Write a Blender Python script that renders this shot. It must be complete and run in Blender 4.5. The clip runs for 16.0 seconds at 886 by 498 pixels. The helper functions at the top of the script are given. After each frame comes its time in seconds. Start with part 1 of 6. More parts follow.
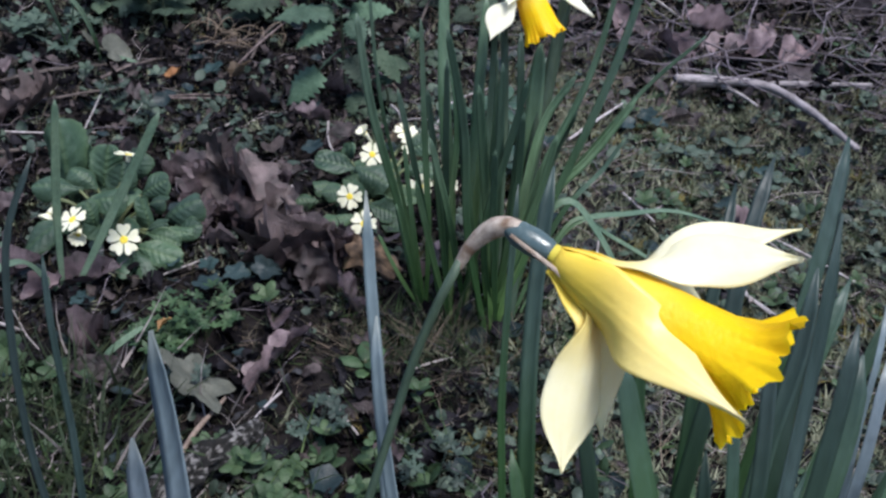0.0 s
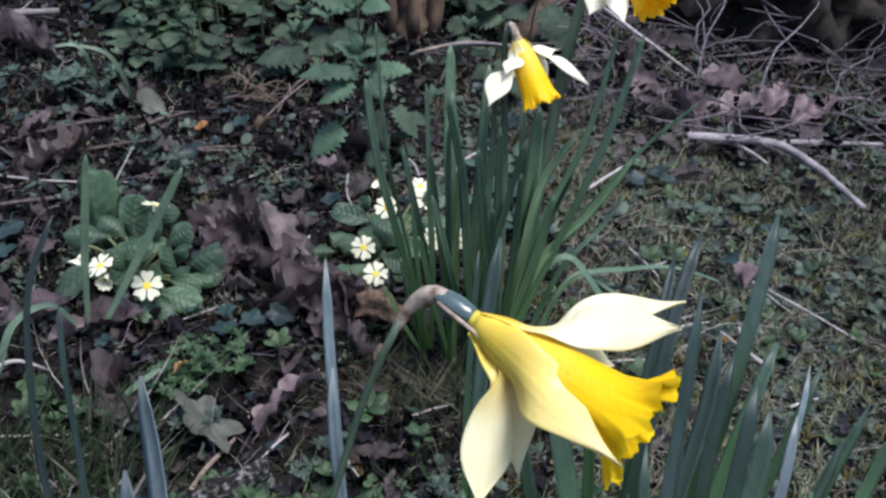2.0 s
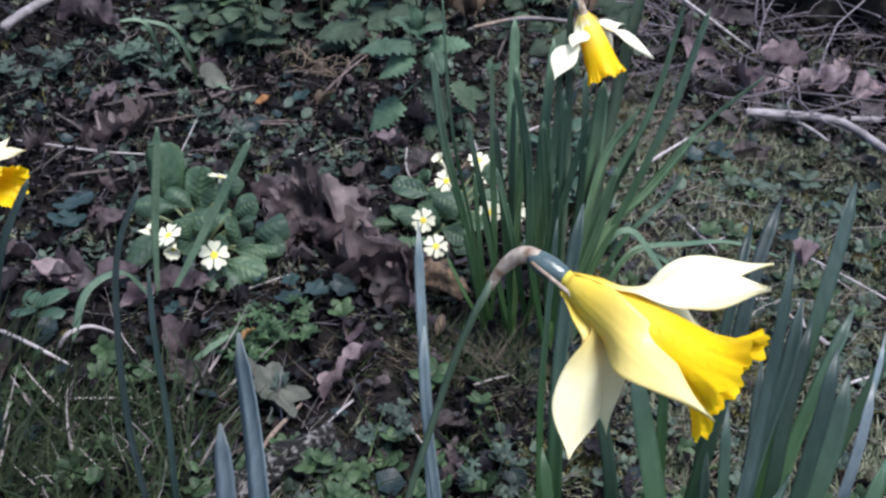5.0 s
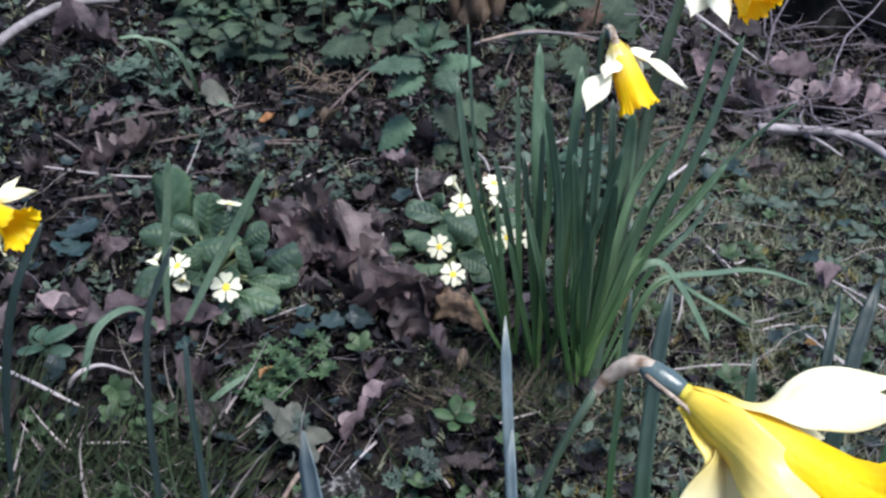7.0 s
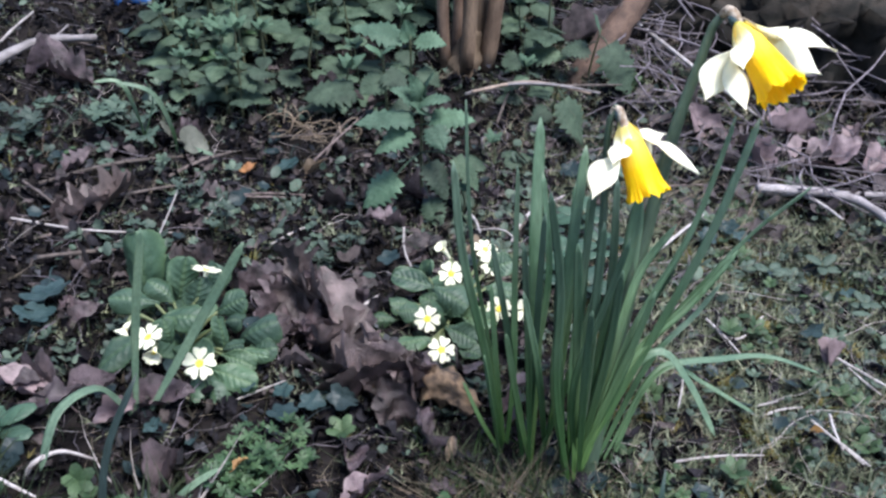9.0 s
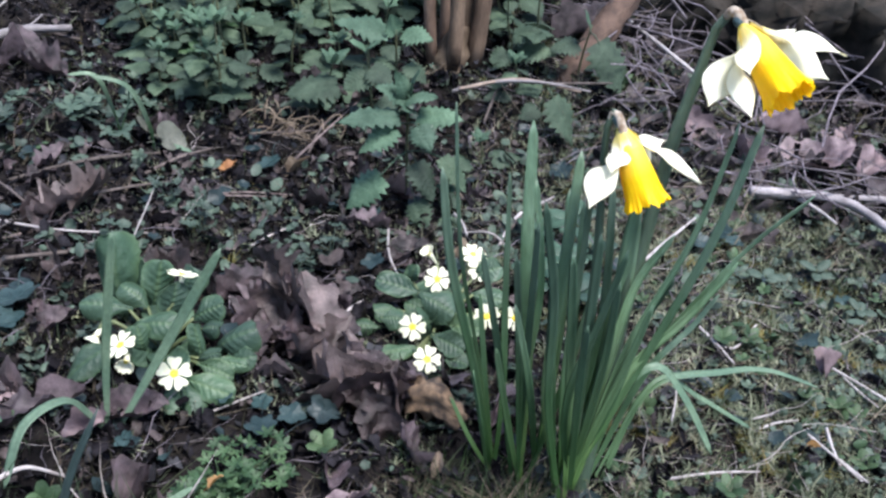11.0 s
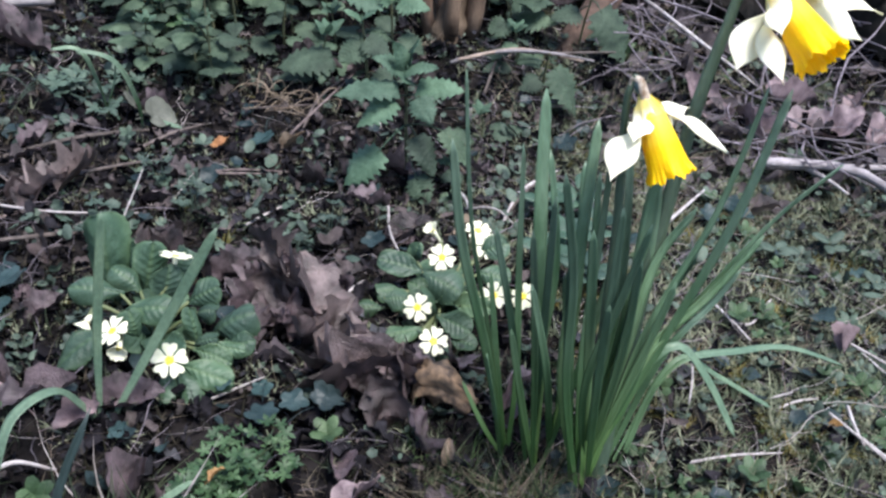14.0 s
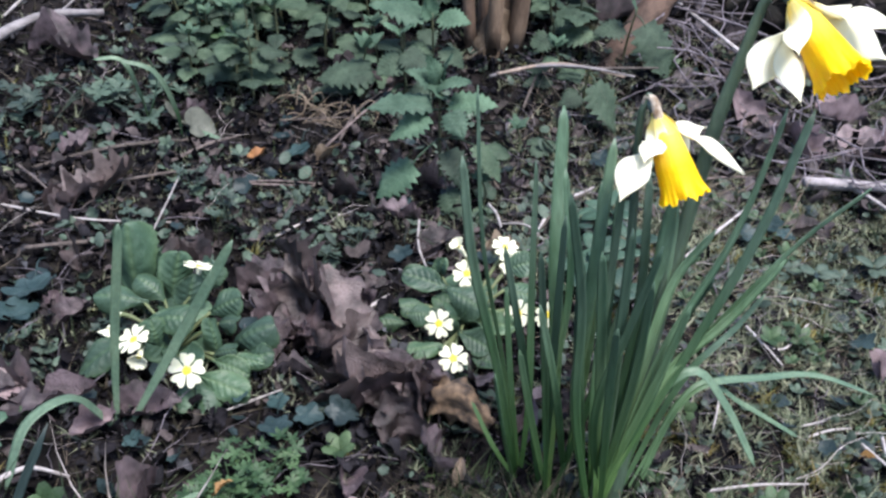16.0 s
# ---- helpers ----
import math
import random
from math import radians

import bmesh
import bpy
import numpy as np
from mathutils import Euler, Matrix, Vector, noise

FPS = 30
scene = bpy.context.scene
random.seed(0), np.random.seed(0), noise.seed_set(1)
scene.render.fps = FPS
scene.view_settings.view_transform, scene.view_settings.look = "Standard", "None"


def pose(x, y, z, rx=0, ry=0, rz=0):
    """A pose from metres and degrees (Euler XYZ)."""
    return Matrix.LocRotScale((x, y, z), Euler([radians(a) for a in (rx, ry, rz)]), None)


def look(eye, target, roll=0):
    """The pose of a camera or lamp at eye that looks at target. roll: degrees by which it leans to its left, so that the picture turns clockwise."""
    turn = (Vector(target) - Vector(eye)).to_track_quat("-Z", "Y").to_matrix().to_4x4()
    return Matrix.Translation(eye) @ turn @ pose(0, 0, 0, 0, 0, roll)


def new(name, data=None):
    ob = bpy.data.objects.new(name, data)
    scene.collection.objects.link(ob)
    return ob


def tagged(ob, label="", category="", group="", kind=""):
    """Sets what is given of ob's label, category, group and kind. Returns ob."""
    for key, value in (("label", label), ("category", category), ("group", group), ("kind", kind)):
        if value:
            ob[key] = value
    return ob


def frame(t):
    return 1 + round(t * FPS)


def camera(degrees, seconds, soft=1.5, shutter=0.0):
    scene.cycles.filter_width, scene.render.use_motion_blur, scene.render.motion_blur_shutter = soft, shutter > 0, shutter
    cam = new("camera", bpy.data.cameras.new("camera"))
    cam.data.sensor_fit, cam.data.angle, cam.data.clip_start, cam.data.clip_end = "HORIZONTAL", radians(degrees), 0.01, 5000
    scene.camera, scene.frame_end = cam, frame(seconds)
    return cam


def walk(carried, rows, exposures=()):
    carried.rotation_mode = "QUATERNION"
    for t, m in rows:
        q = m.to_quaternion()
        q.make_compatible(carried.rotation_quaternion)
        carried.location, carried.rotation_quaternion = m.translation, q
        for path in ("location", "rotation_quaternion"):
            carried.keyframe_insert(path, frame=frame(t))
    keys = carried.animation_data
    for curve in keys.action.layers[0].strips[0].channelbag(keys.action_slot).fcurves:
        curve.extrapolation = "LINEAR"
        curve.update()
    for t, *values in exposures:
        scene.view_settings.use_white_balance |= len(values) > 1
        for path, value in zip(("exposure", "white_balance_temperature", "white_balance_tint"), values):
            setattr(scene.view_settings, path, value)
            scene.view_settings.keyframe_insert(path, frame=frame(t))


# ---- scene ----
cam = camera(46.8, 16.0, soft=2.6)
PATH = [
    (0, (0.016, 0.015, 0.543), (0.031, 1.711, -0.517), 2.6),
    (0.5, (0.023, 0.007, 0.548), (0.009, 1.71, -0.501), 2.1),
    (1, (0.033, -0.001, 0.556), (-0.008, 1.711, -0.478), 2.1),
    (1.5, (0.038, -0.008, 0.564), (-0.006, 1.72, -0.442), 2.6),
    (2, (0.042, -0.016, 0.57), (-0.018, 1.722, -0.417), 2.3),
    (2.5, (0.051, -0.021, 0.572), (-0.031, 1.705, -0.433), 2.0),
    (3, (0.059, -0.026, 0.571), (-0.054, 1.691, -0.448), 1.6),
    (3.5, (0.056, -0.027, 0.567), (-0.088, 1.68, -0.464), 1.6),
    (4, (0.051, -0.031, 0.568), (-0.111, 1.678, -0.458), 1.4),
    (6.3, (0.004, -0.013, 0.577), (-0.103, 1.699, -0.452), 1.4),
    (6.5, (0.003, -0.008, 0.578), (-0.101, 1.704, -0.45), 1.4),
    (7, (-0.005, 0.006, 0.582), (-0.121, 1.716, -0.45), 1.5),
    (7.5, (-0.017, 0.025, 0.583), (-0.141, 1.737, -0.443), 2.1),
    (8, (-0.02, 0.043, 0.589), (-0.131, 1.764, -0.424), 2.7),
    (8.5, (-0.02, 0.06, 0.597), (-0.115, 1.792, -0.399), 2.9),
    (9, (-0.02, 0.075, 0.596), (-0.099, 1.807, -0.402), 3.3),
    (9.2, (-0.019, 0.082, 0.598), (-0.089, 1.817, -0.395), 3.4),
    (11.3, (-0.029, 0.113, 0.586), (-0.071, 1.839, -0.425), 4.4),
    (11.5, (-0.031, 0.115, 0.584), (-0.07, 1.841, -0.424), 4.2),
    (12, (-0.036, 0.122, 0.579), (-0.067, 1.839, -0.447), 4.4),
    (12.5, (-0.041, 0.127, 0.576), (-0.063, 1.844, -0.449), 4.5),
    (13, (-0.042, 0.133, 0.576), (-0.051, 1.852, -0.447), 4.4),
    (13.5, (-0.04, 0.14, 0.572), (-0.041, 1.853, -0.459), 4.1),
    (14, (-0.04, 0.143, 0.569), (-0.059, 1.847, -0.479), 4.0),
    (14.5, (-0.035, 0.149, 0.568), (-0.099, 1.857, -0.469), 3.2),
    (15, (-0.027, 0.153, 0.569), (-0.136, 1.868, -0.454), 3.3),
    (15.5, (-0.018, 0.151, 0.57), (-0.142, 1.873, -0.439), 3.8),
    (16, (-0.008, 0.154, 0.57), (-0.15, 1.859, -0.465), 3.1),
]
EXPOSURES = [(0.0, 0.78, 6340, 13), (2.0, 0.80, 6340, 13), (3.0, 0.92, 6340, 13), (4.0, 0.97, 6340, 13), (7.0, 1.05, 6330, 12), (7.5, 1.22, 6330, 12), (8.0, 1.45, 6350, 11), (9.0, 1.43, 6350, 11), (12.5, 1.52, 6430, 11), (14.5, 1.45, 6480, 11), (16.0, 1.45, 6480, 11)]
walk(cam, [(t, look(eye, target, roll)) for t, eye, target, roll in PATH], EXPOSURES)

# ---- world and light ----
world = bpy.data.worlds.new("world")
scene.world = world
world.use_nodes = True
wn = world.node_tree.nodes
sky = wn.new("ShaderNodeTexSky")
sky.sky_type = "NISHITA"
sky.sun_disc = False
SUN_EL, SUN_AZ = radians(67), radians(132)      # azimuth: clockwise from +y
sky.sun_elevation, sky.sun_rotation = SUN_EL, SUN_AZ
world.node_tree.links.new(sky.outputs[0], wn["Background"].inputs[0])
wn["Background"].inputs[1].default_value = 0.115
sun = new("sun", bpy.data.lights.new("sun", "SUN"))
sun.data.energy, sun.data.angle, sun.data.color = 3.35, radians(22), (1.0, 0.99, 0.975)
sun_dir = Vector((math.sin(SUN_AZ) * math.cos(SUN_EL), math.cos(SUN_AZ) * math.cos(SUN_EL), math.sin(SUN_EL)))
sun.matrix_world = look(sun_dir * 5, (0, 0, 0))

# ---- materials ----


def material(name, a, b, scale=60.0, rough=0.6, bump=0.3, thin=0.0, vary=0.25, c=None, island=False, gloss=0.4, stretch=(1, 1, 1), blush=None, grain=0.45):
    """Two colours mixed by grain and blotches, with relief; thin: how much light passes through."""
    m = bpy.data.materials.new(name)
    m.use_nodes = True
    t = m.node_tree
    n, k = t.nodes, t.links.new
    bsdf = n["Principled BSDF"]
    co = n.new("ShaderNodeTexCoord")
    mp = n.new("ShaderNodeMapping")
    mp.inputs["Scale"].default_value = stretch
    k(co.outputs["Object"], mp.inputs[0])
    big = n.new("ShaderNodeTexNoise")
    big.inputs["Scale"].default_value, big.inputs["Detail"].default_value = scale, 4
    k(mp.outputs[0], big.inputs["Vector"])
    fine = n.new("ShaderNodeTexNoise")
    fine.inputs["Scale"].default_value, fine.inputs["Detail"].default_value = scale * 9, 6
    k(mp.outputs[0], fine.inputs["Vector"])
    ramp = n.new("ShaderNodeValToRGB")
    ramp.color_ramp.elements[0].position, ramp.color_ramp.elements[0].color = 0.34, (*a, 1)
    ramp.color_ramp.elements[1].position, ramp.color_ramp.elements[1].color = 0.66, (*b, 1)
    if c:
        e = ramp.color_ramp.elements.new(0.5)
        e.color = (*c, 1)
    k(big.outputs["Fac"], ramp.inputs[0])
    soft = n.new("ShaderNodeMix")
    soft.data_type, soft.blend_type = "RGBA", "OVERLAY"
    soft.inputs["Factor"].default_value = grain
    k(ramp.outputs[0], soft.inputs["A"])
    k(fine.outputs["Fac"], soft.inputs["B"])
    if island:
        rnd = n.new("ShaderNodeNewGeometry").outputs["Random Per Island"]
    else:
        rnd = n.new("ShaderNodeObjectInfo").outputs["Random"]
    hsv = n.new("ShaderNodeHueSaturation")
    mr = n.new("ShaderNodeMapRange")
    mr.inputs["To Min"].default_value, mr.inputs["To Max"].default_value = 1 - vary, 1 + vary
    k(rnd, mr.inputs["Value"])
    k(mr.outputs[0], hsv.inputs["Value"])
    hr = n.new("ShaderNodeMapRange")
    hr.inputs["To Min"].default_value, hr.inputs["To Max"].default_value = 0.5 + vary * 0.06, 0.5 - vary * 0.06
    k(rnd, hr.inputs["Value"])
    k(hr.outputs[0], hsv.inputs["Hue"])
    colour = soft.outputs["Result"]
    if blush:
        at = n.new("ShaderNodeAttribute")
        at.attribute_name = "foot"
        tint = n.new("ShaderNodeMix")
        tint.data_type = "RGBA"
        k(at.outputs["Fac"], tint.inputs["Factor"])
        k(colour, tint.inputs["A"])
        tint.inputs["B"].default_value = (*blush, 1)
        colour = tint.outputs["Result"]
    k(colour, hsv.inputs["Color"])
    k(hsv.outputs[0], bsdf.inputs["Base Color"])
    bsdf.inputs["Roughness"].default_value = rough
    bsdf.inputs["Specular IOR Level"].default_value = gloss
    if bump:
        bp = n.new("ShaderNodeBump")
        bp.inputs["Strength"].default_value, bp.inputs["Distance"].default_value = bump, 0.002
        k(fine.outputs["Fac"], bp.inputs["Height"])
        k(bp.outputs[0], bsdf.inputs["Normal"])
    if thin:
        tr = n.new("ShaderNodeBsdfTranslucent")
        mx = n.new("ShaderNodeMixShader")
        mx.inputs[0].default_value = thin
        k(hsv.outputs[0], tr.inputs["Color"])
        k(bsdf.outputs[0], mx.inputs[1])
        k(tr.outputs[0], mx.inputs[2])
        k(mx.outputs[0], n["Material Output"].inputs["Surface"])
    return m


# soil colour taken near black: shade in the gaps between plants is painted in
SHADED_SOIL = material("soil", (0.0028, 0.0028, 0.0031), (0.0123, 0.0111, 0.0114), 26, 0.95, 0.9, c=(0.0100, 0.0085, 0.0086), gloss=0.04)
BLADE = material("daffodil leaf", (0.0484, 0.0990, 0.0660), (0.1188, 0.1848, 0.1342), 30, 0.42, 0.15, 0.40, 0.42, stretch=(1, 1, 0.15), gloss=0.45, blush=(0.0819, 0.1789, 0.0422))
FRONT_BLADE = material("bluish daffodil leaf", (0.0210, 0.0410, 0.0370), (0.0440, 0.0700, 0.0680), 40, 0.46, 0.15, 0.24, 0.42, stretch=(1, 1, 0.15), gloss=0.35, blush=(0.034, 0.085, 0.026))
BLUE_BLADE = material("blue-grey daffodil leaf", (0.0864, 0.1200, 0.1360), (0.1360, 0.1744, 0.1984), 40, 0.38, 0.15, 0.15, 0.15, stretch=(1, 1, 0.15), gloss=0.5, blush=(0.34, 0.31, 0.20))
PALE = material("pale leaf underside", (0.0748, 0.1275, 0.0867), (0.1156, 0.1734, 0.1156), 40, 0.5, 0.15, 0.2, 0.15, blush=(0.05, 0.10, 0.045))
STEM = material("daffodil stem", (0.042, 0.070, 0.048), (0.068, 0.100, 0.066), 60, 0.45, 0.1, 0.1, 0.1, stretch=(1, 1, 0.2))
PETAL = material("cream petal", (0.88, 0.82, 0.52), (0.91, 0.87, 0.64), 45, 0.38, 0.1, 0.36, 0.03, gloss=0.5, blush=(0.90, 0.69, 0.09), grain=0.12)
WHITE_PETAL = material("white petal", (0.90, 0.87, 0.70), (0.93, 0.91, 0.80), 45, 0.5, 0.1, 0.46, 0.03, gloss=0.3, blush=(0.84, 0.72, 0.25), grain=0.12)
TRUMPET = material("yellow trumpet", (0.9300, 0.6200, 0.0020), (0.9400, 0.7200, 0.0040), 60, 0.5, 0.2, 0.48, 0.03, gloss=0.3, blush=(0.92, 0.76, 0.12), grain=0.15)
TUBE = material("yellow flower tube", (0.88, 0.70, 0.08), (0.90, 0.74, 0.11), 60, 0.5, 0.1, 0.30, 0.03, blush=(0.62, 0.52, 0.06), grain=0.15)
OVARY = material("green ovary", (0.030, 0.056, 0.060), (0.060, 0.092, 0.094), 80, 0.30, 0.1, 0.0, 0.1, gloss=0.7)
SPATHE = material("papery spathe", (0.26, 0.17, 0.11), (0.66, 0.57, 0.48), 260, 0.55, 0.6, 0.35, 0.1, gloss=0.5)
PRIM_LEAF = material("primrose leaf", (0.0214, 0.0482, 0.0326), (0.0505, 0.0910, 0.0631), 50, 0.5, 0.4, 0.2, 0.3, gloss=0.4, blush=(0.072, 0.122, 0.058))
PRIM_PETAL = material("primrose petal", (0.75, 0.74, 0.56), (0.80, 0.79, 0.64), 80, 0.6, 0.1, 0.3, 0.03, gloss=0.2)
PRIM_EYE = material("primrose eye", (0.66, 0.50, 0.03), (0.76, 0.62, 0.08), 300, 0.6, 0.1, 0.1, 0.03)
PRIM_STALK = material("primrose stalk", (0.0975, 0.1235, 0.0533), (0.1417, 0.1593, 0.0793), 90, 0.6, 0.2, 0.15, 0.1)
NETTLE = material("nettle leaf", (0.0285, 0.0481, 0.0320), (0.0620, 0.0946, 0.0623), 45, 0.65, 0.6, 0.26, 0.42, gloss=0.25)
NETTLE_TOP = material("young nettle leaf", (0.0405, 0.0787, 0.0511), (0.0818, 0.1378, 0.0935), 45, 0.65, 0.5, 0.25, 0.2, gloss=0.25)
NETTLE_STEM = material("nettle stem", (0.054, 0.068, 0.034), (0.088, 0.088, 0.048), 90, 0.6, 0.2, 0, 0.2)
IVY = material("ivy leaf", (0.0115, 0.0238, 0.0251), (0.0293, 0.0477, 0.0494), 60, 0.4, 0.3, 0.08, 0.35, gloss=0.2)
GREY_LEAF = material("grey green lobed leaf", (0.0480, 0.0520, 0.0430), (0.0900, 0.0930, 0.0760), 60, 0.55, 0.3, 0.08, 0.1, gloss=0.3)
HERB = material("fern-like herb leaf", (0.0191, 0.0446, 0.0170), (0.0456, 0.0904, 0.0376), 70, 0.55, 0.3, 0.2, 0.3)
BLUE_HERB = material("bluish herb leaf", (0.0258, 0.0447, 0.0342), (0.0531, 0.0796, 0.0614), 70, 0.55, 0.3, 0.2, 0.45)
GRASS = material("grass", (0.0200, 0.0340, 0.0165), (0.0430, 0.0580, 0.0300), 40, 0.6, 0.1, 0.15, 0.4, island=True)
FRESH_GRASS = material("fresh thin grass", (0.0380, 0.0760, 0.0240), (0.0800, 0.1300, 0.0480), 40, 0.55, 0.1, 0.25, 0.4, island=True)
COVER = material("ground cover leaf", (0.0289, 0.0475, 0.0351), (0.0669, 0.0929, 0.0729), 40, 0.6, 0.3, 0.15, 0.45, island=True, gloss=0.3)
MOSS = material("moss", (0.0653, 0.0808, 0.0507), (0.1819, 0.1938, 0.1361), 40, 0.9, 0.3, 0.05, 0.45, island=True, gloss=0.1)
# litter browns also lowered to carry the shade of the woodland floor
SHADED_LITTER = material("brown leaf litter with shade in its colour", (0.0027, 0.0026, 0.0032), (0.0187, 0.0171, 0.0209), 55, 0.9, 0.5, 0.05, 0.6, island=True, gloss=0.04)
DEAD = material("dead brown leaf", (0.0149, 0.0104, 0.0113), (0.0864, 0.0621, 0.0672), 75, 0.42, 0.9, 0.08, 0.5, gloss=0.5)
PINK_DEAD = material("pinkish dead leaf", (0.0250, 0.0186, 0.0208), (0.0720, 0.0575, 0.0635), 75, 0.6, 0.5, 0.08, 0.2, gloss=0.35)
OAK_DEAD = material("fresh brown oak leaf", (0.0367, 0.0268, 0.0269), (0.1436, 0.1060, 0.1061), 60, 0.42, 0.9, 0.08, 0.25, gloss=0.5)
BROWN_BITS = material("brown leaf flakes", (0.0190, 0.0152, 0.0155), (0.0695, 0.0552, 0.0550), 60, 0.7, 0.5, 0.06, 0.5, island=True, gloss=0.2)
MAUVE_DEAD = material("mauve dead leaf", (0.0900, 0.0640, 0.0700), (0.2050, 0.1500, 0.1620), 60, 0.5, 0.5, 0.08, 0.15, gloss=0.4)
TAN_DEAD = material("tan dead leaf", (0.1327, 0.0968, 0.0660), (0.2040, 0.1583, 0.1170), 70, 0.6, 0.5, 0.08, 0.15)
ORANGE_DEAD = material("orange dead leaf", (0.1960, 0.0928, 0.0328), (0.2720, 0.1472, 0.0544), 80, 0.6, 0.5, 0.08, 0.15)
STRAW = material("bleached straw", (0.2383, 0.2082, 0.2009), (0.3624, 0.3349, 0.3427), 120, 0.6, 0.4, 0, 0.2)
BARK = material("twig bark", (0.0500, 0.0370, 0.0347), (0.1333, 0.1050, 0.0986), 90, 0.8, 0.8, 0, 0.3)
GREY = material("grey branch bark", (0.136, 0.121, 0.126), (0.245, 0.221, 0.232), 70, 0.7, 0.6, 0, 0.15)
WOOD = material("broken wood", (0.136, 0.102, 0.082), (0.245, 0.190, 0.156), 90, 0.7, 0.6, 0, 0.1, stretch=(1, 1, 0.2))
ORANGE_WOOD = material("rotten orange wood", (0.0403, 0.0291, 0.0257), (0.3168, 0.2052, 0.1307), 110, 0.85, 1.0, 0, 0.1)
SHRUB = material("shrub stem bark", (0.050, 0.031, 0.020), (0.140, 0.096, 0.066), 60, 0.75, 0.7, 0, 0.2, stretch=(1, 1, 0.25))
RED_BARK = material("reddish bark", (0.045, 0.026, 0.020), (0.095, 0.056, 0.042), 60, 0.8, 0.8, 0, 0.1)
LOG = material("dark rotten log bark", (0.003, 0.003, 0.002), (0.022, 0.017, 0.014), 40, 0.9, 1.0, 0, 0.1, stretch=(0.3, 1, 1))
FLAKY = material("flaking grey bark", (0.004, 0.004, 0.004), (0.26, 0.25, 0.245), 210, 0.85, 1.0, 0, 0.1, c=(0.009, 0.008, 0.007))
BROWN_TWIGS = material("dry brush twigs", (0.0446, 0.0366, 0.0446), (0.1485, 0.1257, 0.1481), 80, 0.75, 0.5, 0, 0.45, island=True)
STRAW_BITS = material("bleached stalk bits", (0.1656, 0.1410, 0.1347), (0.3455, 0.3101, 0.3078), 120, 0.7, 0.3, 0, 0.4, island=True, gloss=0.2)
GREY_LITTER = material("greyish leaf fragments", (0.0143, 0.0142, 0.0167), (0.0466, 0.0468, 0.0542), 70, 0.85, 0.4, 0.05, 0.5, island=True, gloss=0.15)
DARK_MOSS = material("dark brown moss", (0.0101, 0.0094, 0.0074), (0.0353, 0.0314, 0.0234), 50, 0.9, 0.4, 0.05, 0.5, island=True, gloss=0.04)
DRY_GRASS = material("withered brown grass", (0.085, 0.068, 0.050), (0.210, 0.175, 0.135), 80, 0.8, 0.3, 0.05, 0.45, island=True, gloss=0.15)
OLIVE = material("yellowish moss", (0.0450, 0.0442, 0.0144), (0.1275, 0.1105, 0.0405), 60, 0.9, 0.4, 0.05, 0.35, island=True, gloss=0.1)
CREEPER = material("creeping plant leaf", (0.0208, 0.0416, 0.0192), (0.0480, 0.0840, 0.0400), 60, 0.55, 0.3, 0.15, 0.35, island=True, gloss=0.3)
BLUE = material("blue plastic", (0.007, 0.041, 0.150), (0.014, 0.068, 0.218), 80, 0.35, 0.1, 0, 0.05)

# ---- mesh helpers ----
rng = random.Random(7)


def smooth_step(a, b, x):
    u = min(1.0, max(0.0, (x - a) / (b - a)))
    return u * u * (3 - 2 * u)


def ground_z(x, y):
    z = 0.048 - 0.055 * smooth_step(0.08, 0.42, x)
    return z + 0.10 * smooth_step(1.15, 1.75, y) * (1 - 0.5 * smooth_step(0.0, 0.5, x))


def bumpy(x, y):
    return ground_z(x, y) + 0.007 * noise.noise((x * 14, y * 14, 0)) + 0.005 * noise.noise((x * 42, y * 42, 3)) - 0.003


def mesh_from(name, verts, faces, mat, smooth=True):
    me = bpy.data.meshes.new(name)
    me.from_pydata([tuple(v) for v in verts], [], faces)
    me.materials.append(mat)
    if smooth:
        me.polygons.foreach_set("use_smooth", [True] * len(me.polygons))
    me.update()
    return me


def part(name, geo, mat, parent, label=""):
    """One mesh object under a thing or a part; geo is (verts, faces) in world metres."""
    ob = new(name, mesh_from(name, geo[0], geo[1], mat))
    ob.parent = parent
    if parent is not None:
        ob.matrix_parent_inverse = parent.matrix_world.inverted()
    if label:
        tagged(ob, label)
    return ob


def foot(ob, values):
    """How much of the colour of its foot each vertex has."""
    ob.data.attributes.new("foot", "FLOAT", "POINT").data.foreach_set("value", values)


def thing(name, place, label, category, group="", kind=""):
    ob = new(name)
    ob.empty_display_size = 0.02
    ob.matrix_world = Matrix.Translation(place)
    return tagged(ob, label, category, group, kind)


